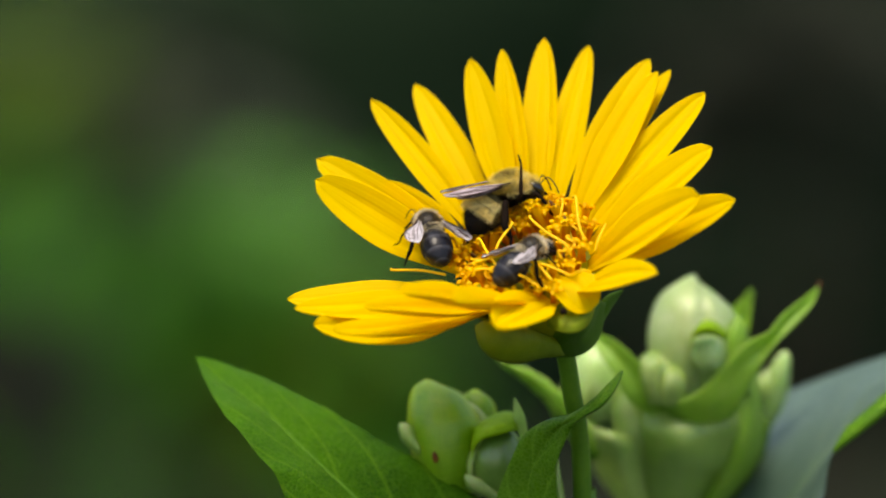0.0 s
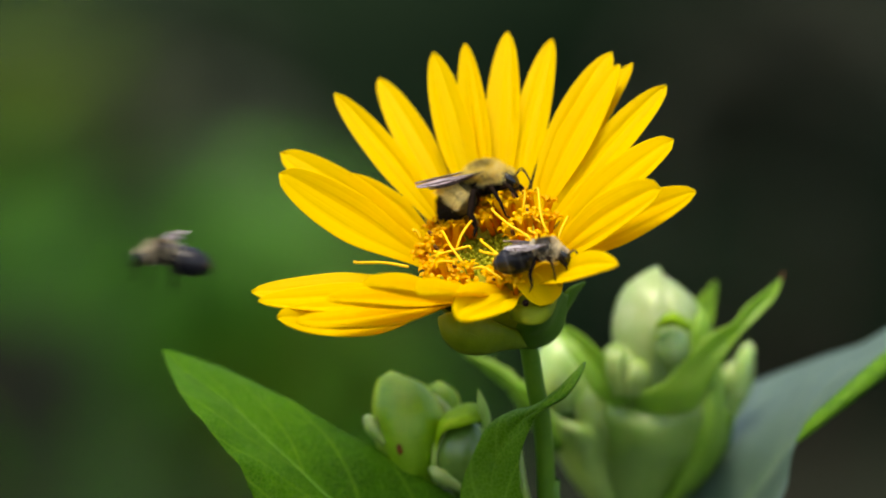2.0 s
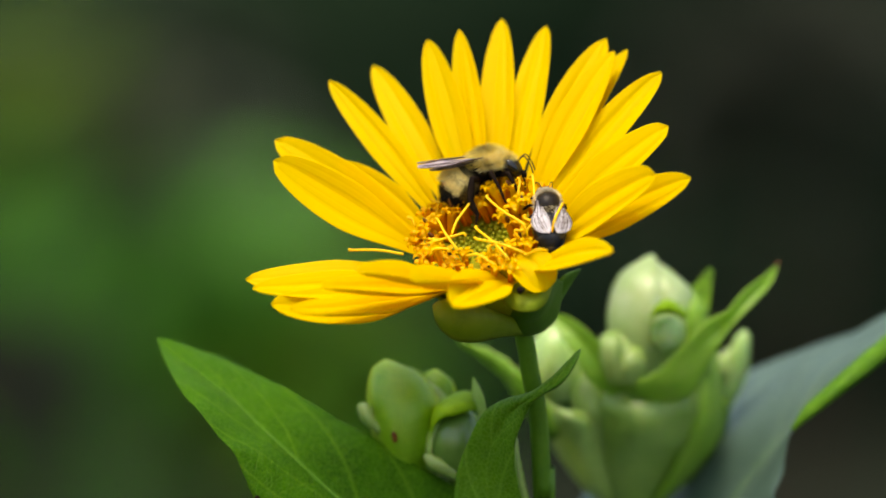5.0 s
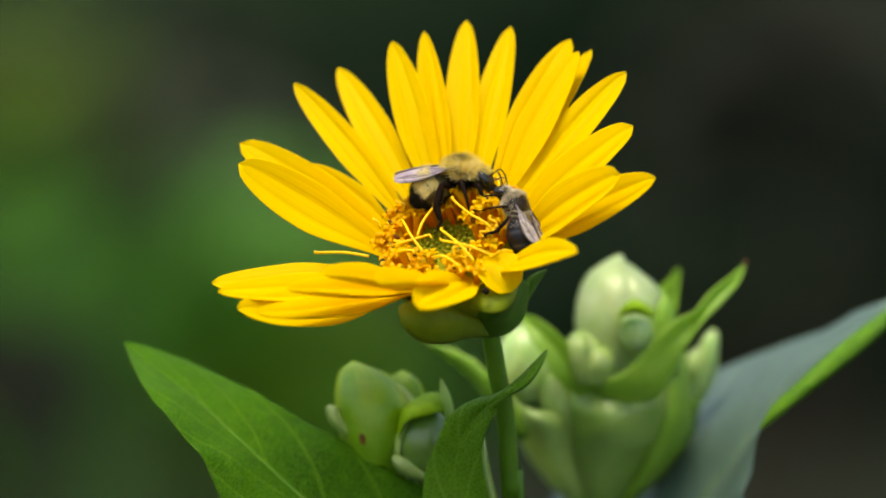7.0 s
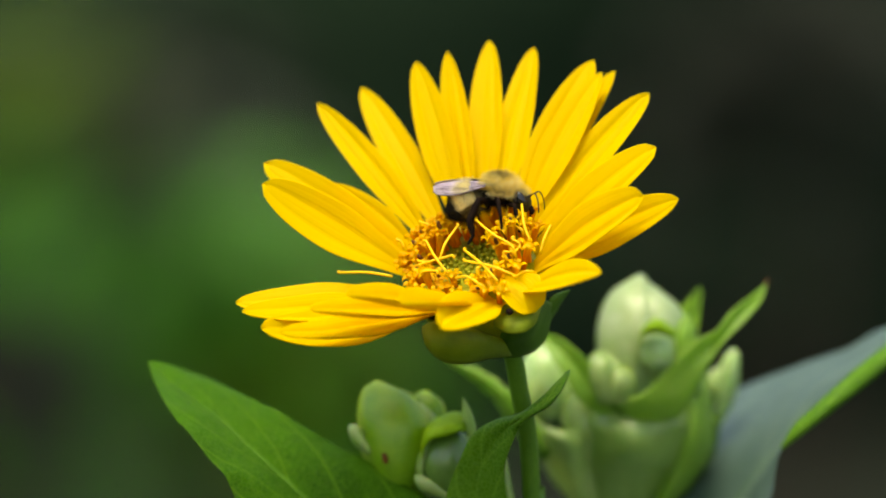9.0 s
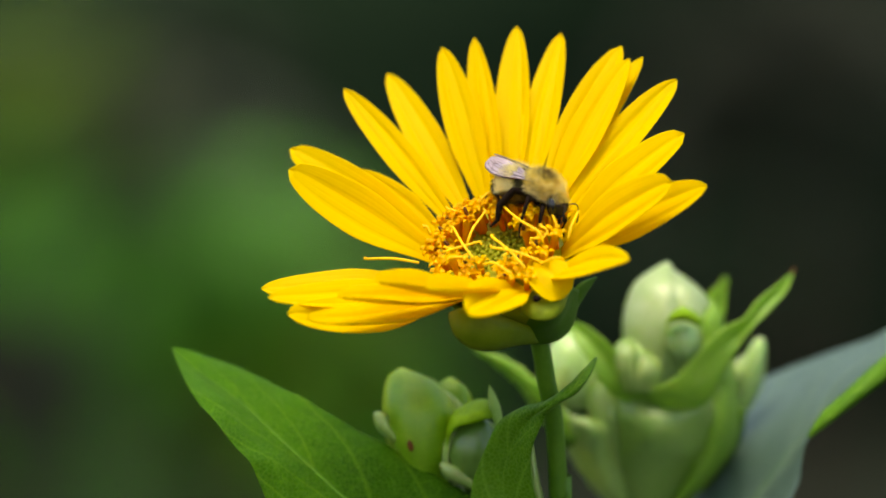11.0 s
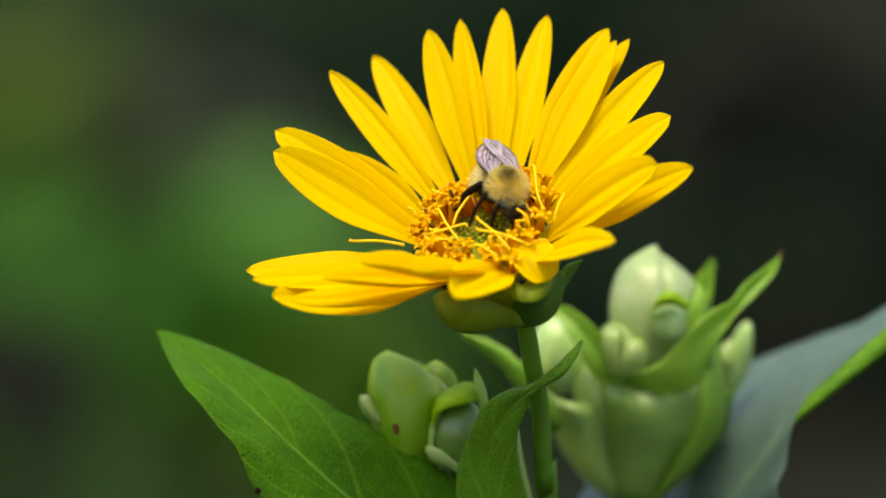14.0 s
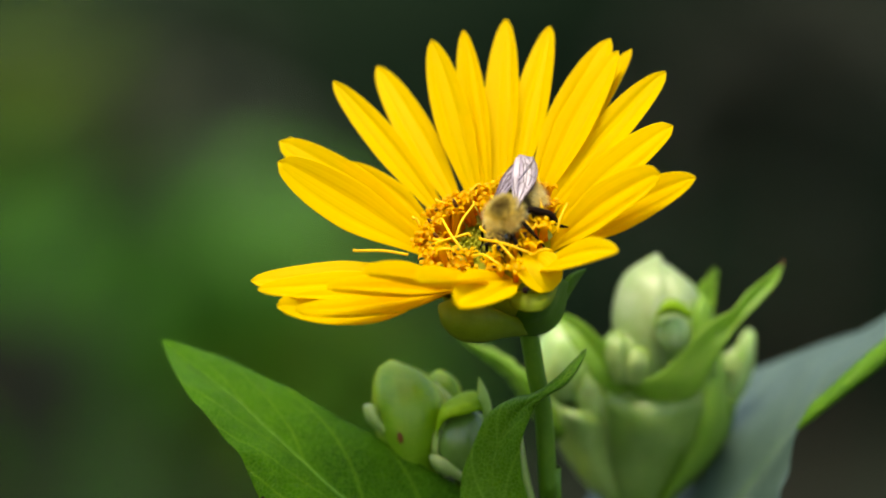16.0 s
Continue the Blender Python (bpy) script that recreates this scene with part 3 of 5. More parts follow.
style((-2.8, -8.7, 4.5), (-4.1, -5.3, 6.0), (-6.0, -0.7, 6.0))
style((-8.3, -4.8, 4.5), (-5.5, -5.3, 5.5), (-2.1, -5.3, 5.5))
style((13.1, -8.5, 4.5), (14.0, -6.8, 6.0), (15.1, -3.6, 6.0))
style((7.1, 1.6, 4.5), (8.2, 2.6, 6.0), (8.3, 4.5, 7.0))
style((-1.4, -10.5, 4.5), (0.7, -12.2, 5.5), (2.9, -14.0, 4.5))
style((12.2, -13.4, 4.5), (10.7, -14.4, 5.5), (8.8, -13.5, 4.5))
style((8.0, -7.0, 4.0), (9.4, -5.6, 5.0), (8.7, -4.2, 5.4))
style((-7.8, -7.7, 4.0), (-6.5, -7.7, 5.4), (-4.7, -8.6, 5.4))
_rng = random.Random(21)
for _k in range(8):
    _a, _r = radians(360 * (_k + _rng.uniform(-0.3, 0.3)) / 8), _rng.uniform(7.8, 11.2)
    _p = Vector((math.cos(_a) * _r, math.sin(_a) * _r, 3.9))
    _q = _p + Vector((_rng.uniform(-0.9, 0.9), _rng.uniform(-0.9, 0.9), 1.2))
    style(_p, _q, _q + Vector((_rng.uniform(-1.3, 1.3), _rng.uniform(-1.3, 1.3), _rng.uniform(-0.2, 0.4))))


def blade(name, spine, width, material, label, fold=0.25, roll=0, peak=0.4, wave=0.0, thick=0.0006, base=0.15, nu=36, nv=14, up=(0, 0, 1), roll_end=None, taper=1.0, power=1.55, side_bias=0.0):
    """A leaf along a spine (mm places from the flower), widest at peak, folded along its midrib."""
    line = bend([mm(*p) for p in spine], nu)

    def surface(u, v):
        i = min(int(round(u * nu)), nu)
        p = line[i]
        ahead = (line[min(i + 1, nu)] - line[max(i - 1, 0)]).normalized()
        side = Vector(up).cross(ahead).normalized()
        normal = ahead.cross(side)
        a = radians(roll + ((roll_end if roll_end is not None else roll) - roll) * u)
        side, normal = side * math.cos(a) + normal * math.sin(a), normal * math.cos(a) - side * math.sin(a)
        f = base + (1 - base) * ease(u / peak) if u < peak else max(0.0, 1 - ((u - peak) / (1 - peak)) ** power) ** taper * 0.985 + 0.015
        w = width / 2000 * f
        ripple = wave / 1000 * math.sin(u * 17 + v * 2) * abs(v) ** 2
        w *= 1 + side_bias * v
        return p + side * v * w + normal * (fold * w * abs(v) ** 1.3 + ripple + 0.0002 * math.cos(u * 40 - abs(v) * 6))
    ob = part(name, Shape().sheet(surface, nu, nv, thick), material, plant, label)
    rib = [surface(i / nu, 0.0) - Vector((0, 0, 0.0003)) for i in range(nu + 1)]
    part("midrib", Shape().tube(rib, [0.0011 - 0.0009 * i / nu for i in range(nu + 1)], 7), MIDRIB if material == LEAF else STEM, ob)
    return ob


def rails(name, low, mid, high, material, label="", puff=0.0, thick=0.0005, ripple=0.0, parent=None, nu=26, nv=12, seed=1):
    """A leaf or bract lofted over three curves (its two margins and its midline, base to tip, in mm from the flower's middle)."""
    a, m, b = (bend([mm(*p) for p in line], nu) for line in (low, mid, high))

    def surface(u, v):
        i = min(int(round(u * nu)), nu)
        edge, w = (b[i] if v > 0 else a[i]), abs(v)
        # the cross-section is a smooth arc where the midline stands out, a fold where puff is negative
        arc = m[i] + (b[i] - a[i]) * (0.5 * v) + (a[i] + b[i] - 2 * m[i]) * (0.5 * v * v)
        fold = m[i].lerp(edge, w)
        p = arc.lerp(fold, 0.75 if puff < 0 else 0.0)
        out = (m[max(i - 1, 0)] - m[min(i + 1, nu)]).cross(a[i] - b[i]).normalized()
        if out.y > 0:
            out = -out
        wob = noise.noise(p * 95 + Vector((seed * 3.1, 0, 0))) * ripple + noise.noise(p * 260 + Vector((0, seed * 1.7, 0))) * ripple * 0.35
        return p + out * (abs(puff) * math.sin(math.pi * w) * math.sin(math.pi * min(1, u * 1.05)) + wob * (0.35 + 0.65 * w)) / 1000
    s = Shape().sheet(surface, nu, nv, thick)
    ob = part(name, s, material, parent or plant, label)
    if parent is head:
        ob.matrix_basis = FLOWER.inverted()
    return ob, surface


def with_midrib(made, material, thickness, nu=26):
    ob, surface = made
    line = [surface(i / nu, 0.0) + Vector((0, 0.0001, -0.0002)) for i in range(nu + 1)]
    part("midrib", Shape().tube(line, [0.00015 + (thickness / 1000 - 0.00015) * (1 - i / nu) for i in range(nu + 1)] if thickness > 0 else [0.00015 + (-thickness / 1000) * i / nu for i in range(nu + 1)], 7), material, ob)
    return ob


with_midrib(rails("leaf",
    [(10.1, 10.0, -53.2), (1.5, 12.0, -47.4), (-6.7, 13.0, -42.9), (-14.4, 15.0, -38.8), (-22.1, 18.0, -34.8), (-30.8, 21.0, -30.2), (-39.5, 24.0, -26.2), (-46.4, 26.0, -23.6), (-51.8, 28.0, -22.2), (-55.9, 29.0, -21.6)],
    [(10.1, 9.0, -58.8), (-13.3, 5.0, -53.3), (-20.9, 6.0, -47.7), (-26.7, 8.0, -43.1), (-31.5, 10.0, -39.1), (-36.3, 12.0, -34.9), (-42.1, 15.0, -30.0), (-47.6, 19.0, -26.5), (-52.1, 24.0, -23.9), (-55.9, 29.0, -21.6)],
    [(10.1, 9.0, -60.8), (-30.3, 0.0, -52.4), (-37.1, 0.0, -45.4), (-39.8, 1.0, -40.7), (-42.0, 2.0, -36.3), (-45.1, 4.0, -33.2), (-48.3, 7.0, -29.8), (-51.6, 12.0, -26.9), (-54.0, 20.0, -23.9), (-55.9, 29.0, -21.6)],
    LEAF, "large pointed green leaf with fine veins", -0.6, 0.00025, 0.9, nu=60, nv=26), MIDRIB, 0.6, 60)
with_midrib(rails("leaf",
    [(11.7, 20.0, -56.0), (20.9, 75.0, -55.1), (28.2, 82.0, -48.0), (38.4, 82.0, -41.2), (49.7, 76.0, -34.3), (60.9, 70.0, -28.4), (69.4, 66.0, -24.6), (76.4, 64.0, -20.5), (84.2, 62.0, -17.5)],
    [(11.6, 12.0, -60.4), (37.2, 50.0, -61.6), (44.6, 50.0, -54.1), (49.8, 47.0, -46.4), (55.6, 46.0, -38.5), (61.6, 50.0, -30.3), (68.4, 52.0, -25.2), (75.8, 56.0, -21.0), (84.2, 62.0, -17.5)],
    [(11.6, 10.0, -63.9), (48.6, 30.0, -56.3), (51.5, 31.0, -48.3), (53.1, 31.0, -41.1), (54.8, 30.0, -36.6), (60.2, 28.0, -32.0), (66.9, 30.0, -27.3), (75.7, 42.0, -22.0), (84.2, 62.0, -17.5)],
    LEAF_SKYLIT, "large leaf with a folded edge, grey sky reflection in its colour", -0.6, 0.00025, 1.0, nu=44, nv=20, seed=2), MIDRIB_PALE, 1.0, 44)
# added strip: sunlight along the leaf's fold, put in as a brighter green
rails("leaf_margin",
    [(54.1, 28.0, -36.9), (56.1, 27.0, -32.8), (60.2, 28.0, -29.0), (66.9, 31.0, -23.5), (74.8, 43.0, -19.8), (84.1, 61.0, -17.3)], [(54.1, 26.0, -36.5), (56.7, 25.0, -33.4), (60.0, 25.0, -30.3), (66.7, 28.0, -25.2), (75.0, 40.0, -20.7), (84.1, 60.0, -17.3)], [(54.4, 27.0, -36.7), (57.6, 25.0, -34.0), (60.2, 25.0, -31.9), (66.7, 28.0, -27.4), (75.6, 40.0, -22.3), (84.2, 61.0, -17.5)],
    LEAF_LIT, "bright green strip laid on the leaf as its sunlit fold", 0.1, 0.0003, 0.2, nu=22, nv=6, seed=22)
with_midrib(rails("small_leaf",
    [(-4.3, 4.0, -47.8), (-4.0, 4.0, -40.7), (-1.8, 3.0, -34.6), (0.6, 2.0, -29.8), (4.5, 0.0, -27.0), (8.7, -3.0, -25.4), (12.2, -3.0, -22.7), (14.6, -2.0, -20.3), (16.8, -0.0, -18.5)],
    [(1.9, 5.0, -47.9), (1.2, 4.0, -40.5), (2.5, 2.5, -34.5), (4.8, -0.0, -30.2), (6.9, -3.0, -27.6), (9.8, -7.0, -25.2), (12.9, -6.0, -23.2), (15.1, -4.0, -20.8), (16.8, -0.0, -18.5)],
    [(8.0, 2.0, -47.4), (6.1, 0.0, -39.8), (6.0, -2.0, -34.2), (7.5, -4.0, -29.4), (8.6, -5.0, -27.1), (10.5, -6.0, -25.4), (13.4, -5.0, -23.9), (15.5, -3.0, -21.2), (16.8, -0.0, -18.5)],
    LEAF_LIT, "small curled green leaf clasping the stem", 0.5, 0.00025, 0.3, nu=34, nv=12, seed=3), MIDRIB, 0.35, 34)
rails("bud_scale",
    [(7.4, 8.0, -48.0), (5.9, 8.0, -41.2), (5.5, 8.0, -35.4), (5.7, 9.0, -32.7)], [(8.2, 7.0, -47.8), (6.6, 6.0, -40.9), (6.0, 7.0, -35.3), (5.9, 9.0, -32.7)], [(9.2, 8.0, -48.0), (7.4, 8.0, -41.2), (6.4, 8.0, -35.4), (6.0, 9.0, -32.7)],
    BRACT_WAXY, "thin pale strip beside the stem", 0.0, 0.00025, 0.1, nu=14, nv=4)


def bud(label, x, y, z, r, high, lean, side, bracts, material=None, swell=-0.18):
    """A closed bud and its bracts (turn round it, height, width, outward flare, raise)."""
    m = Matrix.Translation(mm(x, y, z)) @ pose(0, 0, 0, side, lean, 0)
    s = Shape().ball((0, 0, high / 2000), (high / 2000, r / 1000, r / 1000), Euler((0, radians(-90), 0)).to_matrix(), 24, 18, lambda q: 1.0 + swell * q)
    ob = part("flower_bud", s, material or BUD_PALE, plant, label, m)
    for az, tall, wide, flare, lift in bracts:
        part("bract", hug(tall, wide, r * 0.95, flare, 0.55, 0.0005, blunt=True), BRACT_WAXY, ob, "", pose(0, 0, lift / 1000, 0, 0, az) @ pose(0, -r * 0.00014, 0))
    return ob


def twig(points, r):
    part("twig", Shape().tube(bend([mm(*p) for p in points], 14), [r / 1000] * 15, 9), STEM, plant)


# green bracts that show under the petals
rails("phyllary",
    [(6.9, 2.0, -16.4), (3.5, -4.0, -15.9), (-0.3, -10.0, -15.9), (-4.3, -14.0, -15.0), (-7.2, -15.0, -12.4), (-8.1, -14.0, -9.2)], [(6.8, 0.0, -15.0), (3.4, -8.0, -13.4), (-0.4, -13.0, -12.3), (-3.6, -15.5, -11.3), (-6.4, -16.0, -10.3), (-8.0, -14.0, -9.1)], [(6.8, 0.0, -13.5), (3.4, -7.0, -11.6), (0.1, -10.0, -9.7), (-3.2, -13.0, -8.5), (-6.0, -14.0, -8.2), (-7.8, -14.0, -8.9)],
    PHYLLARY, "", 0.2, 0.00025, 0.35, head, 20, 10, 31)
rails("phyllary",
    [(3.8, -12.0, -9.6), (6.1, -15.0, -10.0), (8.9, -15.0, -9.9), (11.0, -13.0, -8.5), (12.0, -10.0, -5.9)], [(3.8, -13.0, -8.3), (6.1, -14.5, -8.3), (8.9, -14.5, -7.9), (10.9, -13.0, -7.0), (12.0, -10.0, -5.8)], [(3.8, -12.0, -7.1), (6.1, -13.0, -6.9), (8.9, -13.0, -6.4), (10.8, -12.0, -5.9), (11.9, -10.0, -5.7)],
    PHYLLARY, "", 0.1, 0.00025, 0.2, head, 18, 10, 32)
rails("phyllary",
    [(3.5, -0.0, -14.6), (5.9, 2.0, -16.7), (9.7, 4.0, -16.8), (12.5, 6.0, -14.9), (13.7, 6.0, -11.3), (13.9, 4.0, -7.7)], [(4.4, -3.0, -12.6), (6.5, -3.0, -13.8), (9.6, -2.0, -13.3), (11.5, 0.0, -11.7), (12.5, 1.0, -9.6), (13.3, 1.0, -7.1)], [(4.6, -4.0, -10.6), (6.7, -7.0, -10.9), (9.0, -8.0, -10.4), (10.7, -7.0, -9.2), (11.7, -5.0, -7.6), (12.6, -2.0, -6.1)],
    PHYLLARY_SHADED, "", 0.2, 0.00025, 0.35, head, 20, 10, 33)
rails("phyllary",
    [(11.9, 7.0, -14.6), (13.6, 7.0, -11.6), (15.2, 7.0, -8.9), (17.0, 8.0, -6.2)], [(11.9, 4.0, -12.7), (13.2, 4.0, -9.6), (14.7, 5.0, -7.3), (16.9, 8.0, -6.1)], [(11.6, 4.0, -11.0), (12.8, 4.0, -8.1), (14.3, 5.0, -6.5), (16.8, 8.0, -6.0)],
    PHYLLARY_SHADED, "", 0.1, 0.00025, 0.15, head, 16, 8, 34)
# nearer pair of buds
bud("closed green bud behind a broad pale bract", *(-12.7, 27.0, -41.7), 5.2, 14, -4, 0, [(95, 15, 12, -1, 0), (180, 15, 12, 0, 0)])
rails("bud_scale",
    [(-13.9, 20.0, -44.9), (-18.0, 20.0, -38.1), (-19.3, 20.0, -30.8), (-18.6, 22.0, -25.9), (-16.2, 24.0, -24.2)], [(-12.9, 15.0, -44.0), (-13.2, 13.5, -36.4), (-13.4, 14.5, -29.8), (-14.2, 18.5, -25.6), (-16.1, 24.0, -24.2)], [(-8.6, 18.0, -44.5), (-6.5, 18.0, -37.7), (-6.7, 18.0, -30.9), (-10.0, 21.0, -26.7), (-16.0, 24.0, -24.3)],
    BRACT, "broad pale green scale with a thin bright rim", 0.4, 0.00025, 0.25, seed=4)
rails("bud_scale",
    [(-9.1, 27.0, -37.8), (-10.6, 27.0, -31.1), (-9.9, 27.0, -27.9), (-7.9, 28.0, -26.6)], [(-7.2, 24.5, -37.3), (-7.2, 24.5, -30.7), (-7.1, 25.5, -27.9), (-7.8, 28.0, -26.6)], [(-4.5, 26.0, -37.6), (-4.0, 26.0, -31.2), (-4.9, 26.5, -28.2), (-7.7, 28.0, -26.6)],
    BRACT, "small green scale behind the bud", 0.2, 0.00025, 0.2, nu=18, nv=8, seed=5)
rails("bud_scale",
    [(-7.7, 20.0, -37.5), (-7.1, 20.5, -32.7), (-8.2, 21.0, -29.4), (-9.1, 22.0, -27.9)], [(-7.1, 18.0, -37.2), (-5.9, 19.0, -32.7), (-6.9, 20.0, -29.5), (-9.0, 22.0, -27.8)], [(-5.9, 20.0, -37.5), (-5.0, 20.5, -33.2), (-5.2, 21.0, -31.1), (-8.8, 22.0, -27.8)],
    BRACT_WAXY, "thin pale lip of a scale", 0.0, 0.00025, 0.15, nu=16, nv=6, seed=6)
bud("round dark green bud under a hooded bract", *(-4.0, 14.5, -42.8), 4.5, 12.0, 2, 0, [(150, 11, 9, 0, 0), (-120, 11, 8, 0, 0)], BUD_DARK, -0.05)
rails("hood",
    [(-8.4, 13.0, -36.8), (-7.8, 11.0, -33.8), (-6.4, 9.5, -32.1), (-4.1, 9.0, -31.4), (-1.8, 9.5, -30.8), (0.0, 12.0, -30.9)], [(-8.5, 14.0, -36.3), (-8.1, 13.0, -32.9), (-6.9, 11.5, -30.7), (-3.7, 10.5, -29.3), (-1.2, 11.5, -29.3), (0.1, 13.0, -30.7)], [(-8.4, 16.0, -35.9), (-8.1, 16.0, -32.8), (-6.8, 16.0, -30.2), (-3.1, 16.0, -28.3), (-0.6, 16.0, -28.8), (0.4, 16.0, -30.8)],
    HOOD, "bright green hood over the round bud", 0.2, 0.00025, 0.15, nu=20, nv=8, seed=7)
part("spike", hug(7.5, 1.5, 0.4, 0, 0.7), BRACT_WAXY, plant, "", Matrix.Translation(mm(*(0.7, 12.0, -32.5))) @ pose(0, 0, 0, 0, -14, 0))
rails("bud_scale",
    [(-17.3, 17.0, -36.1), (-20.0, 17.0, -34.0), (-20.8, 18.0, -32.0), (-20.7, 18.0, -31.0)], [(-16.9, 16.0, -35.4), (-19.0, 16.0, -33.0), (-19.7, 16.5, -31.3), (-20.4, 18.0, -31.0)], [(-16.7, 17.0, -35.1), (-18.0, 17.0, -33.0), (-18.4, 17.5, -31.5), (-20.0, 18.0, -30.9)],
    BRACT_WAXY, "tiny pale scale", 0.1, 0.00025, 0.1, nu=12, nv=6, seed=8)
rails("bud_scale",
    [(-2.8, 12.0, -43.9), (-5.5, 12.0, -42.7), (-8.1, 12.0, -41.6), (-9.2, 12.0, -40.2), (-9.5, 12.5, -38.9)], [(-2.9, 11.0, -42.9), (-5.2, 11.0, -41.2), (-7.1, 11.0, -40.1), (-8.3, 11.5, -39.3), (-9.3, 12.5, -38.8)], [(-2.9, 12.0, -43.1), (-4.6, 12.0, -41.2), (-6.2, 12.0, -39.6), (-7.7, 12.0, -39.0), (-9.2, 12.5, -38.6)],
    BRACT_WAXY, "torn pale scale at the foot of the buds", 0.15, 0.00025, 0.25, nu=14, nv=6, seed=9)
part("blemish", Shape().ball((0, 0, 0), (0.0005, 0.0003, 0.0010)), ANTHER, plant, "dark brown speck", Matrix.Translation(mm(*(-14.5, 13.2, -36.0))) @ pose(0, 0, 0, 0, -12, 0))
twig([(11, 12, -78), (2, 20, -62), (-11.5, 24.0, -46.1), (-12.7, 27.0, -42.7)], 1.4)
twig([(11, 12, -72), (6, 18, -58), (-3.6, 20.0, -45.3), (-4.0, 20.0, -42.2)], 1.2)
# larger cluster behind
bud("tall pale green bud in overlapping bracts", *(30.9, 53.0, -32.1), 6.9, 20.6, 0, 0, [(120, 20, 14, -1, 0), (-130, 20, 14, -1, 0)], None, -0.14)
rails("bract",
    [(27.1, 52.0, -33.0), (23.4, 51.0, -25.6), (22.7, 51.0, -19.6), (24.6, 52.0, -13.6), (29.9, 53.0, -10.0)], [(29.0, 46.0, -32.0), (27.5, 44.5, -24.1), (27.7, 45.0, -18.2), (28.7, 47.5, -13.3), (30.5, 53.0, -9.9)], [(32.4, 48.0, -32.3), (32.1, 45.5, -24.2), (32.4, 45.5, -18.3), (32.3, 48.0, -13.6), (31.1, 53.0, -10.1)],
    BUD_PALE, "pale waxy bract round the tall bud", 0.2, 0.00025, 0.2, seed=10)
rails("bract",
    [(30.9, 49.0, -32.5), (31.3, 45.0, -24.7), (31.8, 45.0, -18.7), (31.3, 47.0, -14.0), (30.2, 52.0, -10.9)], [(35.4, 49.0, -32.5), (35.7, 45.5, -24.7), (35.6, 46.0, -18.8), (34.5, 48.0, -14.5), (30.8, 52.0, -10.7)], [(38.9, 54.0, -33.3), (38.9, 52.0, -25.7), (38.4, 52.0, -19.7), (37.0, 52.0, -15.3), (32.4, 53.0, -11.7)],
    BUD_PALE, "whitish bract wrapped round the tall bud", 0.1, 0.00025, 0.25, seed=11)
bud("small round bud under a curled bract", *(32.9, 42.0, -25.2), 2.75, 6.0, 0, 0, [], None, 0.0)
rails("hood",
    [(29.9, 40.0, -21.1), (30.1, 39.0, -19.1), (31.4, 38.0, -18.3), (33.4, 38.0, -18.2), (35.9, 40.0, -19.5)], [(29.8, 41.0, -21.1), (30.1, 40.0, -18.7), (31.3, 37.5, -17.0), (33.4, 37.5, -16.7), (36.1, 39.5, -18.7)], [(30.0, 42.0, -21.0), (30.2, 41.5, -18.5), (31.6, 41.0, -16.5), (33.7, 41.0, -16.2), (36.3, 41.5, -18.2)],
    HOOD, "bright green curled hood over the small bud", 0.2, 0.00025, 0.1, nu=18, nv=8, seed=12)
rails("bud_scale",
    [(34.6, 48.0, -30.6), (35.5, 47.0, -24.2), (36.4, 47.0, -19.5), (38.3, 49.0, -15.9)], [(37.3, 46.0, -30.3), (38.2, 45.5, -23.9), (38.2, 46.0, -19.3), (38.4, 49.0, -15.9)], [(41.0, 49.0, -30.7), (40.7, 49.0, -24.4), (40.1, 48.5, -19.7), (38.5, 49.0, -15.9)],
    BRACT_LEAF, "green scale beside the small bud", 0.2, 0.00025, 0.2, nu=18, nv=8, seed=13)
bud("pale bud half hidden by bracts", *(14.3, 56.0, -37.1), 5.6, 14.4, -4, 0, [(-60, 12, 9, -1, 0), (150, 14, 10, 0, 0)])
bud("crumpled small green bud", *(25.1, 47.0, -31.8), 3.7, 9.0, -6, 0, [(150, 9, 6, 0.3, 0)])
rails("bract",
    [(23.1, 44.0, -31.3), (21.4, 44.0, -27.0), (21.3, 45.0, -23.9), (23.7, 47.0, -22.3)], [(23.8, 42.5, -31.1), (23.0, 42.0, -26.7), (23.0, 43.0, -24.0), (23.8, 47.0, -22.3)], [(25.2, 43.0, -31.2), (24.9, 42.5, -26.8), (24.9, 43.5, -24.1), (24.0, 47.0, -22.3)],
    BRACT_WAXY, "crinkled pale bract", 0.3, 0.00025, 1.1, nu=16, nv=8, seed=14)
rails("bract",
    [(24.2, 43.0, -31.4), (24.5, 42.0, -28.2), (25.3, 43.0, -25.6), (27.6, 46.0, -24.0)], [(26.5, 42.0, -31.2), (27.1, 41.5, -28.3), (27.5, 42.5, -25.9), (28.1, 46.0, -24.4)], [(29.3, 43.5, -31.4), (29.7, 43.5, -28.9), (29.5, 44.0, -26.7), (28.6, 46.0, -25.0)],
    BRACT_WAXY, "crinkled pale bract", 0.3, 0.00025, 1.1, nu=16, nv=8, seed=15)
swollen = bud("swollen green base of the bud cluster", *(27.8, 60.0, -57.9), 7.6, 24, 1, 0, [], BRACT_SHADED, 0.3)
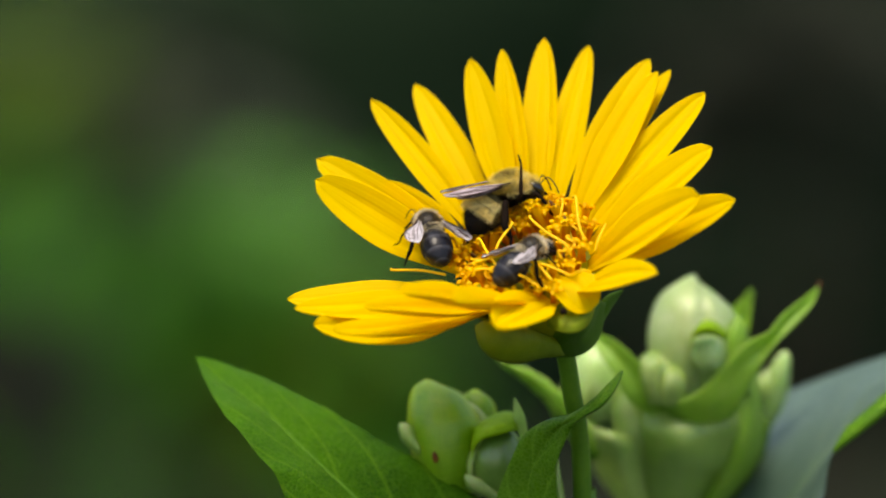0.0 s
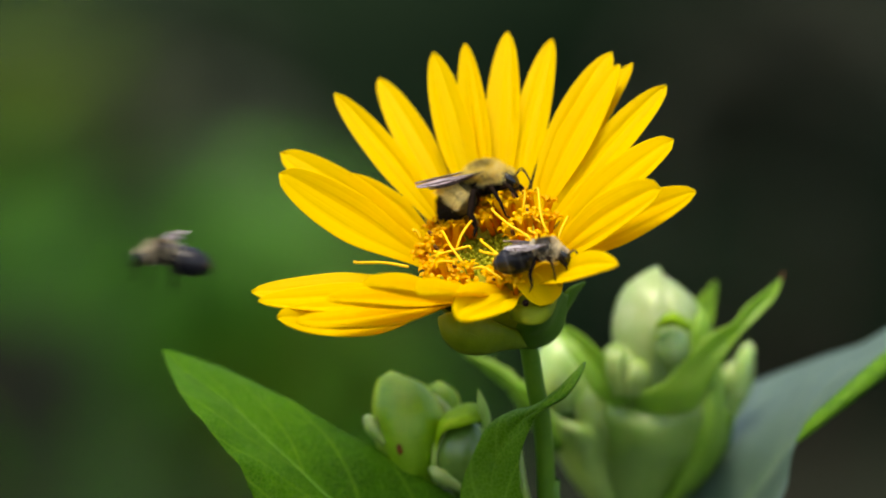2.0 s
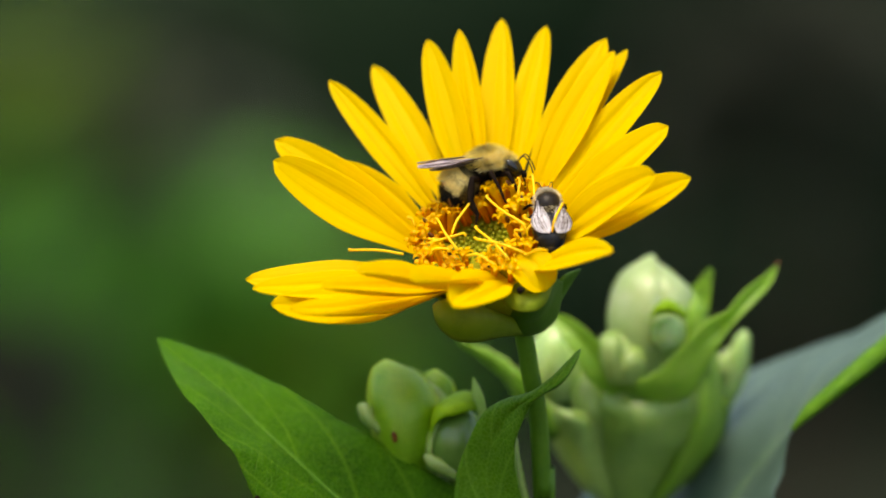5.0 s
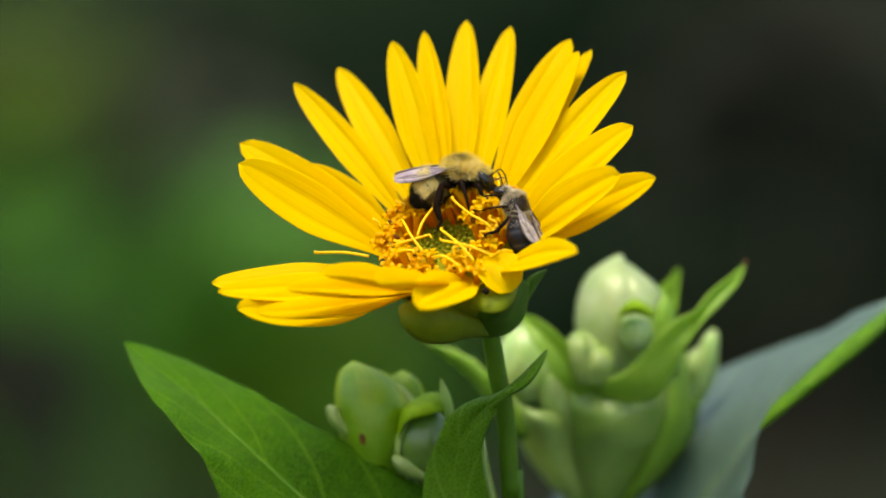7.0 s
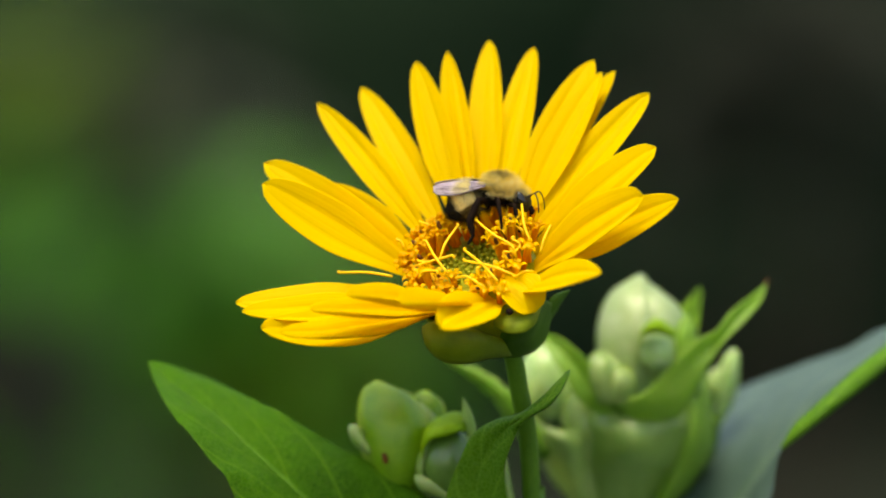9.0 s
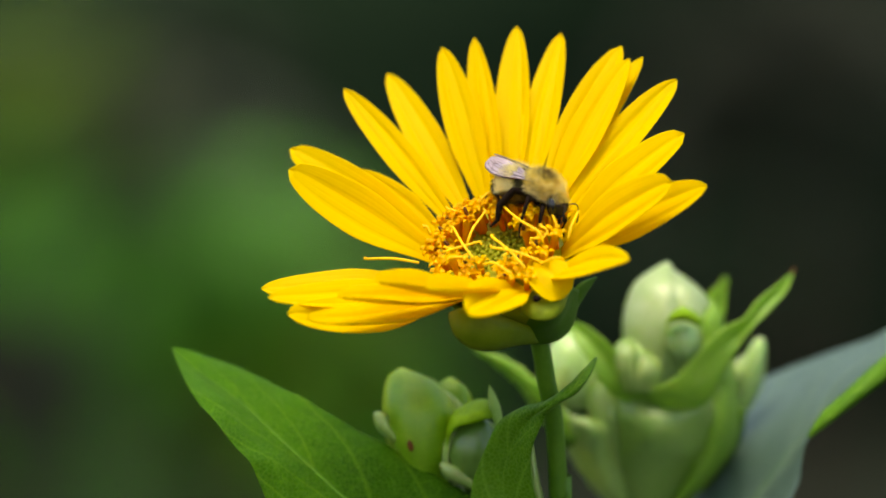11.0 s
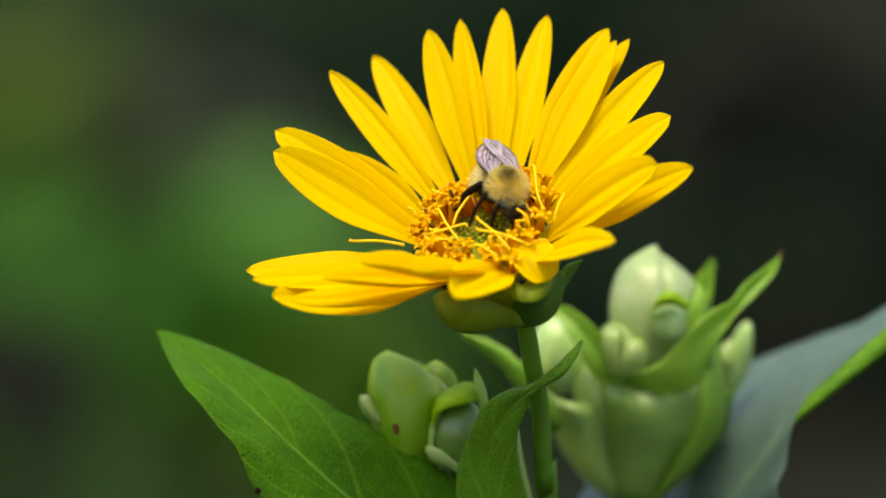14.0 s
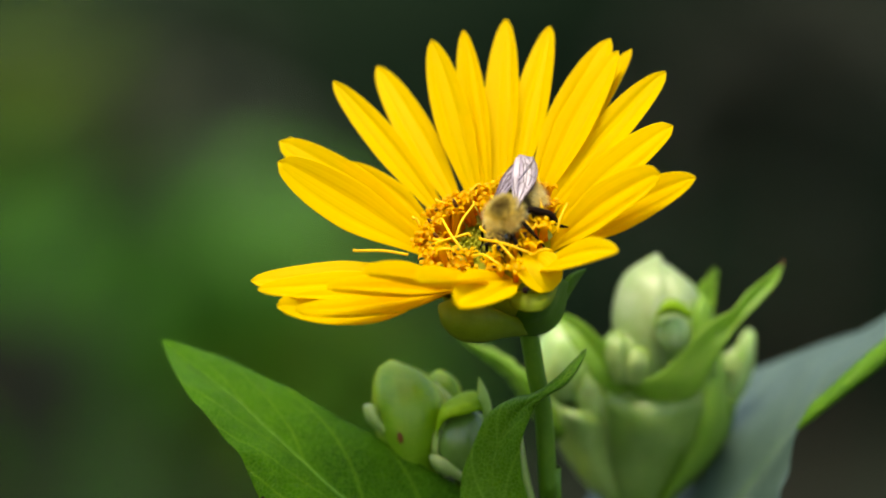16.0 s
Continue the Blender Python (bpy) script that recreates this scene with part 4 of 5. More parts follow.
rails("bract",
    [(25.5, 58.0, -57.6), (22.7, 54.0, -50.5), (20.8, 50.0, -42.9), (20.6, 47.5, -36.3), (21.8, 47.5, -33.1), (25.0, 48.0, -31.2)], [(27.6, 56.0, -57.2), (28.5, 49.0, -49.0), (29.0, 43.5, -42.2), (28.9, 42.0, -37.1), (29.0, 44.0, -33.7), (28.7, 46.5, -31.1)], [(29.1, 58.0, -57.6), (33.9, 54.0, -50.4), (37.8, 50.0, -43.3), (38.6, 47.5, -36.2), (37.6, 47.5, -33.2), (33.1, 48.0, -31.5)],
    BRACT_SHADED, "broad bulging green bract", 0.1, 0.0003, 2.4, seed=16)
rails("bract",
    [(24.8, 60.0, -58.0), (16.6, 58.0, -50.6), (12.6, 56.0, -43.8), (11.3, 54.0, -39.2), (10.9, 54.0, -36.8), (11.3, 54.0, -35.2)], [(25.1, 57.0, -57.4), (19.2, 51.0, -49.0), (16.9, 46.0, -42.7), (16.2, 43.5, -39.1), (15.4, 43.0, -37.2), (13.9, 45.0, -36.0)], [(26.9, 57.0, -57.4), (23.5, 53.0, -49.1), (21.9, 50.0, -43.3), (21.1, 48.0, -39.6), (20.3, 48.0, -37.9), (17.7, 48.0, -37.3)],
    BRACT_WAXY, "broad bulging green bract", 0.1, 0.00025, 0.9, seed=17)
rails("bract",
    [(20.9, 56.0, -49.6), (17.4, 51.0, -40.2), (16.4, 51.0, -34.2), (18.3, 52.0, -30.3), (20.1, 54.0, -26.1)], [(21.8, 53.0, -49.1), (19.7, 47.5, -39.6), (19.0, 47.5, -34.3), (20.0, 49.0, -30.3), (20.6, 54.0, -26.1)], [(23.5, 53.0, -49.1), (22.5, 48.0, -39.7), (22.0, 48.0, -34.4), (22.2, 50.0, -31.0), (21.1, 54.0, -26.1)],
    BRACT_WAXY, "pale green bract between the buds", 0.2, 0.00025, 0.5, seed=18)
rails("bract",
    [(28.5, 59.0, -57.8), (34.0, 52.0, -48.1), (36.5, 48.0, -40.1), (37.4, 48.0, -33.3), (38.8, 50.0, -27.6), (41.0, 54.0, -24.0)], [(29.5, 58.0, -57.6), (36.8, 52.0, -48.5), (40.7, 49.0, -40.5), (41.0, 49.0, -33.5), (40.9, 51.0, -28.6), (41.2, 54.0, -24.0)], [(30.7, 63.0, -58.0), (39.8, 62.0, -49.8), (43.2, 60.0, -42.6), (43.1, 58.0, -34.9), (42.6, 57.0, -29.5), (41.6, 55.0, -24.2)],
    BRACT_LEAF, "dark green outer bract", 0.3, 0.00025, 0.4, seed=19)
bud("narrow closed bud", *(44.2, 62.0, -37.4), 1.9, 13.2, 15, 0, [(150, 11, 3.4, 0, 0)], None, 0.12)
bud("narrow short bud beside the cluster", *(43.0, 62.0, -33.7), 1.6, 6.0, 18, 0, [(0, 5, 3, 0, 0)])
rails("bract_leaf",
    [(25.6, 43.0, -31.5), (31.2, 40.5, -28.6), (37.2, 40.0, -21.9), (40.5, 41.0, -19.3), (43.3, 42.0, -18.2), (45.9, 44.0, -15.3), (49.9, 47.0, -12.6), (52.6, 50.0, -10.9)], [(26.4, 43.5, -33.0), (33.7, 40.5, -30.9), (38.6, 41.5, -24.5), (41.8, 43.0, -21.7), (44.5, 44.0, -19.2), (47.2, 45.5, -16.4), (50.6, 48.0, -13.6), (52.6, 50.0, -10.9)], [(27.8, 44.5, -34.6), (36.8, 42.5, -33.8), (40.8, 42.0, -26.4), (42.7, 42.0, -23.4), (45.0, 42.5, -20.3), (48.2, 44.5, -17.4), (51.4, 47.0, -14.0), (52.7, 50.0, -11.0)],
    BRACT_LEAF, "pointed green bract leaf curling outwards", -0.1, 0.0003, 0.45, seed=20)
blade("bract_leaf", [(35.9, 62.9, -28), (38.6, 61.9, -21.6), (41.3, 60.9, -13.3)], 6.5, BRACT_LEAF, "short green bract tip", 0.3, 75, 0.4, 0.0, 0.0006, 0.7, 16, 6)
rails("bract_leaf",
    [(27.0, 44.0, -31.7), (23.1, 43.0, -26.1), (20.4, 43.0, -23.4), (17.9, 44.0, -21.2), (15.4, 46.0, -19.9), (12.8, 49.0, -19.7)], [(26.0, 44.5, -33.2), (21.4, 43.5, -29.3), (19.0, 44.0, -25.5), (16.7, 45.0, -22.8), (14.8, 47.0, -21.3), (12.7, 49.0, -19.9)], [(24.3, 45.5, -34.8), (19.1, 43.5, -30.7), (17.1, 43.0, -26.9), (15.3, 44.0, -24.4), (13.8, 46.0, -22.4), (12.6, 49.0, -20.2)],
    BRACT_LEAF, "narrow green bract leaf leaning to the stem", -0.1, 0.0003, 0.4, seed=21)
blade("bract_leaf", [(13.4, 46.5, -41.3), (7.5, 46.5, -33.6), (3.1, 48.6, -28.9), (-4, 50.6, -24.5)], 5.5, BRACT_LEAF, "narrow green bract leaf behind the stem", 0.3, 60, 0.4, 0.0, 0.0006, 0.7, 18, 6)
twig([(12, 12, -125), (24, 30, -104), (27.5, 50.0, -61.7), (27.6, 57.0, -55.9)], 2.8)
twig([(26.4, 56.0, -56.7), (18.4, 58.0, -47.0), (14.3, 56.0, -36.5)], 1.6)
twig([(29.5, 58.0, -57.1), (41.6, 62.0, -45.5), (44.2, 62.0, -36.9)], 1.3)
part("blemish", Shape().ball((0, 0, 0), (0.0005, 0.0004, 0.0006)), LEG, plant, "dried speck on the leaf's edge", Matrix.Translation(mm(*(-37.5, -0.5, -44.3))))
part("dry_tip", Shape().tube([mm(*(51.9, 49.2, -12.1)), mm(*(52.5, 49.8, -11.0)), mm(*(52.7, 50.0, -10.3))], [0.0003, 0.0003, 0.0001], 7), ANTHER, plant, "brown dried leaf tip")
# ---- the bees ----


def wing_shapes(length, width, side):
    """Membrane and veins of a wing that reaches back along -x; side is +1 left, -1 right."""
    def place(u, v):
        x = -u * length
        f = (0.22 + 0.78 * ease(u / 0.62)) * (math.sqrt(max(0.0, 1 - max(0.0, (u - 0.6) / 0.4) ** 2.4)) * 0.96 + 0.04)
        y = side * (v * 0.5 + 0.5 * 0.55) * width * f
        return Vector((x, y, 0.12 * math.sin(u * 7 + v * 3) * 0.4 + 0.1 * math.cos(v * 6))) / 1000
    film = Shape().sheet(place, 16, 8, 0.00002)
    veins = Shape()
    for v0, v1, u0, u1 in ((1.0, 1.0, 0, 0.95), (0.75, 0.9, 0, 0.8), (0.3, 0.1, 0, 0.92), (-0.2, -0.5, 0, 0.85), (-0.6, -0.9, 0.1, 0.6), (0.5, 0.55, 0.45, 0.96), (0.0, -0.2, 0.5, 0.9)):
        line = [place(u0 + (u1 - u0) * i / 8, (v0 + (v1 - v0) * i / 8) * 0.97) + Vector((0, 0, 0.00002)) for i in range(9)]
        veins.tube(line, [0.00008 - 0.000004 * i for i in range(9)], 5)
    for u, a, b in ((0.45, -0.35, 0.55), (0.62, -0.4, 0.9), (0.78, -0.2, 0.7), (0.3, 0.2, 0.8)):
        line = [place(u + 0.05 * math.sin(i), a + (b - a) * i / 5) + Vector((0, 0, 0.00002)) for i in range(6)]
        veins.tube(line, [0.00005] * 6, 5)
    return film, veins


def leg_shape(points, radii, rng, fuzz):
    pts = [Vector(p) / 1000 for p in points]
    origin = pts[0].copy()
    line, rad = [], []
    for i in range(len(pts) - 1):
        for k in range(5):
            t = k / 5
            bulge = 1.0 + 0.22 * math.sin(math.pi * t)
            line.append(pts[i].lerp(pts[i + 1], t) - origin)
            rad.append((radii[i] + (radii[i + 1] - radii[i]) * t) * bulge / 1000)
    line.append(pts[-1] - origin)
    rad.append(radii[-1] / 1000)
    s = Shape().tube(line, rad, 8)
    for i in range(len(line) - 1):
        for _ in range(fuzz):
            p = line[i].lerp(line[i + 1], rng.random())
            way = Vector([rng.gauss(0, 1) for _ in range(3)]).normalized()
            side = way.orthogonal().normalized() * 0.00003
            n = p + way * (rad[i] + rng.uniform(0.0002, 0.0005))
            s.put([p - side, p + side, n], [(0, 1, 2)], [(0, 0)] * 3)
    return origin, s


def bee(label, kind, big, seed):
    """A bee facing +x with its thorax at the origin. Returns the thing, its wings and its legs."""
    rng = random.Random(seed)
    thing = empty(kind, Matrix(), label, "bee", "bees on the flower")
    k = 1.0 if big else 0.74

    def v(*p):
        return Vector(p) * k / 1000
    girth = v(2.75, 2.55, 2.35) if big else v(3.3, 3.0, 2.9)
    thorax = part("thorax", Shape().ball((0, 0, 0), girth), BALD if big else CUTICLE, thing)
    length = 0.0016 if big else 0.00075
    if big:
        part("fur", Shape().hair(7000, (0, 0, 0), girth, length, (-0.15, 0, 0.1), rng, None, lambda q: 0.05 < q.z < 0.7 or (q.z >= 0.7 and rng.random() > (q.z - 0.6) * 2.3) or (q.x > 0.55 and -0.3 < q.z < 0.8), 0.000032), FUR_YELLOW, thorax, "dense yellow fur", kind="stuff")
        part("side_fur", Shape().hair(2600, (0, 0, 0), girth, length * 1.1, (0.1, 0, 0.05), rng, None, lambda q: -0.3 < q.z <= 0.6 and q.x > -0.4 and rng.random() < 0.7, 0.00004), FUR_PALE, thorax, "pale fur on the flanks", kind="stuff")
        part("back_fur", Shape().hair(1500, (0, 0, 0), girth, length * 0.8, (-0.1, 0, 0), rng, None, lambda q: q.z > 0.7 and rng.random() < (q.z - 0.65) * 3, 0.00003), BALD, thorax, "short brown fur on the back", kind="stuff")
        part("belly_fur", Shape().hair(4600, (0, 0, 0), girth, length * 0.8, (0, 0, 0), rng, None, lambda q: q.z <= -0.26 or (q.x <= -0.5 and q.z < 0.3) or (abs(q.y) > 0.5 and 0.0 < q.z < 0.55 and -0.55 < q.x < 0.25) or (q.z < 0.3 and rng.random() < 0.25), 0.00004), FUR_BLACK, thorax, "black fur below", kind="stuff")
    else:
        part("fur", Shape().hair(3800, (0, 0, 0), girth, length, (-0.15, 0, 0.1), rng, None, lambda q: (q.x > 0.4 and q.z < 0.85) or (q.x < -0.62 and q.z > 0) or (-0.7 < q.z < 0.55 and rng.random() < 0.3), 0.000028), FUR_GREY, thorax, "pale greyish fur round the back", kind="stuff")
        part("back_fur", Shape().hair(700, (0, 0, 0), girth, length * 0.6, (-0.1, 0, 0), rng, None, lambda q: q.z > 0.5, 0.000026), BALD, thorax, "short dark fur on the back", kind="stuff")
    # head
    turn = Euler((0, radians(62), 0)).to_matrix()
    skull = part("head", Shape().ball((0, 0, 0), v(2.3, 2.2, 1.5), turn, 18, 12), CUTICLE, thing, "black head", Matrix.Translation(v(3.9, 0, -1.3) if big else v(4.0, 0, -1.6)))
    part("face_fur", Shape().hair(900 if big else 700, (0, 0, 0), v(2.2, 2.0, 1.5), length * 0.6, (0, 0, 0.2), rng, turn, lambda q: q.x < -0.1 and abs(q.y) < 0.8, 0.00004), FUR_YELLOW if big else FUR_GREY, skull, kind="stuff")
    for s in (1, -1):
        part("eye", Shape().ball(v(0.25, 1.65 * s, 0.1), v(1.5, 0.65, 0.85), turn, 14, 10), EYE_MAT, skull, "glossy black eye")
        line = [v(1.2, 0.6 * s, 0.4), v(2.1, 1.1 * s, 1.1), v(2.7, 1.6 * s, 1.2), v(3.1, 1.9 * s, 0.5), v(3.4, 2.1 * s, -0.6), v(3.5, 2.2 * s, -1.8)]
        line = bend(line, 12)
        part("antenna", Shape().tube(line, [0.00011 * (1 if big else 0.8)] * 13, 6), CUTICLE, skull)
        jaw = [v(1.5, 0.7 * s, -1.2), v(2.0, 0.6 * s, -2.0), v(1.9, 0.15 * s, -2.5)]
        part("mandible", Shape().tube(jaw, [0.0003 * k, 0.00026 * k, 0.0001 * k], 6), LEG, skull)
    part("tongue", Shape().tube([v(1.4, 0, -1.4), v(1.6, 0, -2.8), v(1.3, 0, -4.4)], [0.00022 * k, 0.00018 * k, 0.0001 * k], 6), LEG, skull)
    # abdomen, drooping behind
    tilt = Euler((0, radians(-36 if big else -14), 0)).to_matrix()
    size = v(4.1, 3.5, 3.15) if big else v(5.2, 3.7, 3.3)
    mid = v(-5.3, 0, -2.5) if big else v(-6.8, 0, -1.6)

    def taper(q):
        return 1.0 - 0.10 * q * q + (0.1 * q if big else 0.06 * q)
    belly = part("abdomen", Shape().ball((0, 0, 0), size, tilt, 26, 26, taper), BANDED if big else RINGS, thing, "furry black and pale yellow abdomen" if big else "black ringed abdomen", Matrix.Translation(mid))
    part("waist", Shape().tube([v(-2.4, 0, -0.4), v(-3.4, 0, -0.8)], [0.0012 * k, 0.0011 * k], 8), CUTICLE, thing)
    if big:
        part("abdomen_fur", Shape().hair(4200, (0, 0, 0), size * 0.99, 0.0015, (-0.9, 0, 0), rng, tilt, lambda q: (-0.15 < q.x < 0.2 or 0.26 < q.x < 0.62) and q.z > -0.15, 0.000036, taper), FUR_PALE, belly, "pale yellow fur band", kind="stuff")
        part("tail_fur", Shape().hair(2600, (0, 0, 0), size * 0.99, 0.0008, (-0.6, 0, 0), rng, tilt, lambda q: q.x < -0.15 or q.z < -0.15 or q.x > 0.62 or 0.18 < q.x < 0.27 or rng.random() < 0.28, 0.000042, taper), FUR_BLACK, belly, "black fur at the tail", kind="stuff")
    else:
        part("abdomen_fur", Shape().hair(500, (0, 0, 0), size * 0.99, 0.0004, (-0.6, 0, 0), rng, tilt, lambda q: q.x > 0.5, 0.00003, taper), FUR_GREY, belly, kind="stuff")
        part("tail_fur", Shape().hair(700, (0, 0, 0), size * 0.99, 0.00035, (-0.7, 0, 0), rng, tilt, lambda q: q.x < 0.5, 0.00003, taper), FUR_BLACK, belly, kind="stuff")
    # wings: two a side
    wings = []
    for s in (1, -1):
        for fore, size_w in ((True, (11.6, 4.5) if big else (7.4, 3.2)), (False, (8.6, 3.2) if big else (5.0, 2.2))):
            film, veins = wing_shapes(*size_w, s)
            root = v(0.0, 2.3 * s, 1.5) if fore else v(-0.9, 2.2 * s, 1.2)
            w = part("wing", film, WING if big else WING_CLEAR, thing, "veined smoky wing" if big else "clear veined wing", Matrix.Translation(root))
            part("venation", veins, VEIN, w, kind="stuff")
            wings.append((w, root, s, fore))
    # legs
    legs = {}
    plan = {
        "front": (((2.1, 1.0, -2.2), (3.5, 2.7, -1.7), (4.6, 3.2, -4.0), (4.9, 2.8, -5.8), (5.9, 2.6, -6.6)), (0.44, 0.40, 0.28, 0.16, 0.09)),
        "middle": (((0.2, 1.3, -2.0), (0.7, 3.9, -1.0), (1.6, 5.1, -3.9), (1.9, 5.3, -6.2), (2.9, 5.9, -7.4)), (0.42, 0.42, 0.28, 0.17, 0.09)),
        "hind": (((-1.6, 1.4, -2.0), (-2.3, 3.9, -1.1), (-3.8, 4.9, -4.5), (-3.4, 5.1, -7.0), (-4.2, 5.7, -8.4)), (0.50, 0.55, 0.70, 0.36, 0.12)),
    }
    for s in (1, -1):
        for which, (pts, radii) in plan.items():
            pts = [(x * k, y * k * s, z * k) for x, y, z in pts]
            origin, shape = leg_shape(pts, [r * k * (0.85 if big else 0.62) for r in radii], rng, 14 if big else 9)
            legs[which, s] = (part("leg", shape, LEG, thing, "", Matrix.Translation(origin)), origin)
    return thing, wings, legs


BIG = bee("large furry yellow and black bee on the flower", "bumblebee", True, 31)
SMALL = bee("small black bee with a greyish furry thorax", "solitary_bee", False, 32)
OTHER = bee("small black bee with pale wings leaving the flower", "solitary_bee", False, 33)

# ---- what moves ----
# seconds; sideways, upwards and away in mm; turn in degrees
SWAY = [(0, 9, 0.2, -5.8, 0.58), (0.2, 6, 0.9, -6.7, 0.55), (0.3, 6.5, 0.9, -7.1, 0.53), (0.5, 7.1, 0.7, -8, 0.5), (0.8, 1.9, 0.2, -3.3, 0.46), (1, -0.8, -0.1, -0.2, 0.44), (1.3, -4.8, -0.4, -1.8, 0.31), (1.5, -1.8, 0.2, -2.9, 0.22), (1.8, 3, -0.1, -1.8, 0.35), (2, 2.8, 1.5, -1, 0.43), (2.3, 1.8, 1.4, -0.4, 0.42), (2.5, 1, 1.9, 0, 0.42), (2.8, 0.9, 1.1, -2.2, 0.34), (3, -1.1, 3, -3.7, 0.28)]
SWAY += [(3.3, -1.2, 3.2, -2.3, 0.4), (3.5, -1.8, 3.2, -1.4, 0.48), (3.8, -2.8, 3.4, 0.3, 0.4), (4, -2.2, 3.5, 1.4, 0.35), (4.2, -0.1, 4.1, -1.3, 0.45), (5.2, 2, 3.5, -2.6, 0.3), (6.3, 1.2, 2.9, -3.2, 0.18), (6.5, -1.2, 2.7, -0.8, 0.13), (6.8, -3.6, 2.7, -1.8, -0.03), (7, -3.9, 3.4, -2.5, -0.13), (7.3, -4.1, 4.3, -2.1, -0.27), (7.5, -5.3, 3.7, -1.9, -0.37), (7.8, -6.8, 2.8, -1.2, -0.42), (8, -5.2, 2.1, -0.8, -0.46)]
SWAY += [(8.3, -1.4, 1.3, -1.8, -0.33), (8.5, 0.5, 0.4, -2.5, -0.25), (8.8, 0.4, 0.6, -0.9, -0.1), (9, 0, 0, 0.2, 0), (9.2, 0.2, 0.1, -0.4, 0.02), (10.2, 3, 1.4, -2.5, 0.1), (11.3, 4.7, 2.5, -4.6, 0.18), (11.5, 2, 2.6, -4, 0.2), (11.8, -0.9, 4.3, -6.3, 0.08), (12, -1.7, 4.4, -7.8, 0), (12.3, 0, 4.7, -9.8, 0.04), (12.5, 3.1, 4.5, -11.1, 0.07), (12.8, 4.4, 4.1, -10.9, 0.17), (13, 4.8, 4.7, -10.7, 0.24)]
SWAY += [(13.3, 4.3, 3.5, -9.6, 0.27), (13.5, 3.5, 4.5, -8.9, 0.29), (13.8, 2.5, 4.3, -7.6, 0.26), (14, 2.1, 5.2, -6.7, 0.24), (14.3, 1.3, 4.7, -7.7, 0.15), (14.5, 0.9, 4.3, -8.4, 0.09), (14.8, 1.9, 3.4, -6.2, 0.12), (15, 3.3, 3.7, -4.7, 0.14), (15.3, 3.7, 1.8, -2.7, 0.13), (15.5, 4.7, 3.3, -1.3, 0.13), (15.8, 3.7, 3.6, -2.4, 0.12), (16, 2.7, 3.6, -3.1, 0.11)]
# seconds; place in mm from the flower's middle; heading, pitch, roll in degrees
BIG_WAY = [(0, -2.5, 3.2, 11.5, 16, 18, 0), (0.5, -2.5, 3.2, 11.5, 14, 17, 0), (1, -2.7, 3.6, 11.6, 10, 16, 0), (1.5, -3.4, 4.9, 12.1, 6, 14, 0), (2, -0.5, 3.2, 12.0, 2, 15, 0), (2.5, 1.0, 2.8, 12.2, 0, 15, 0), (3, -0.4, 3.2, 12.0, 0, 18, 0), (3.5, -0.2, 2.7, 11.8, 0, 15, 0), (4, -0.1, 2.3, 11.7, -2, 17, 0), (4.2, 0.1, 2.4, 11.7, -3, 16, 0), (5.2, 1.0, 3.2, 12.4, -5, 15, 0), (6.3, 1.5, 3.6, 12.8, -8, 14, 0)]
BIG_WAY += [(6.5, 1.7, 3.8, 12.9, -8, 14, 0), (7, 2.3, 0.6, 11.4, -10, 5, 0), (7.5, 3.2, 0.5, 11.6, -10, 5, 0), (8, 3.6, 0.2, 11.6, -8, 3, 0), (8.5, 4.7, 0.3, 11.9, -12, 1, 0), (9, 4.9, 0.3, 12.0, -14, -2, 0), (9.2, 5.1, -0.0, 11.9, -16, -3, 0), (10.3, 6.8, -2.5, 11.0, -32, -14, 0), (11.3, 7.5, -3.1, 10.4, -42, -26, 0), (11.5, 7.5, -3.2, 10.3, -46, -28, 0), (12, 6.0, 0.0, 9.9, -66, -13, 0), (12.5, 4.6, -3.5, 7.9, -68, -27, 0)]
BIG_WAY += [(13, 4.9, -4.9, 7.4, -67, -29, 0), (13.5, 4.4, -5.5, 7.2, -65, -30, 0), (14, 3.9, -4.5, 7.8, -72, -25, 0), (14.5, 5.2, -7.4, 5.6, -70, -38, 0), (15, 4.7, -8.4, 4.9, -86, -46, 0), (15.3, 2.2, -6.0, 5.8, -130, -38, 0), (15.5, 2.4, -5.8, 6.0, -130, -38, 0), (16, 3.2, -7.6, 5.0, -124, -44, 0)]
SMALL_WAY = [(0, 1.2, -8.4, 2.9, 35, 22, 0), (0.5, 4.9, -13.3, 1.4, 12, 10, 0), (1, 4.9, -13.1, 1.5, 20, 12, 0), (1.5, 8.0, -12.7, 2.6, 4, 6, 0), (2, 9.6, -14.0, 2.3, 0, 4, 0), (2.2, 9.9, -12.9, 3.0, 50, 14, 0), (2.5, 10.3, -10.2, 4.5, 88, 22, 0), (3, 10.7, -10.7, 4.4, 90, 24, 0), (3.5, 9.8, -9.9, 4.5, 140, 18, 0), (4, 9.6, -9.4, 4.4, 136, 20, 0), (4.2, 10.0, -7.4, 5.6, 100, 36, 0), (5.2, 11.2, -5.8, 6.9, 98, 46, 0)]
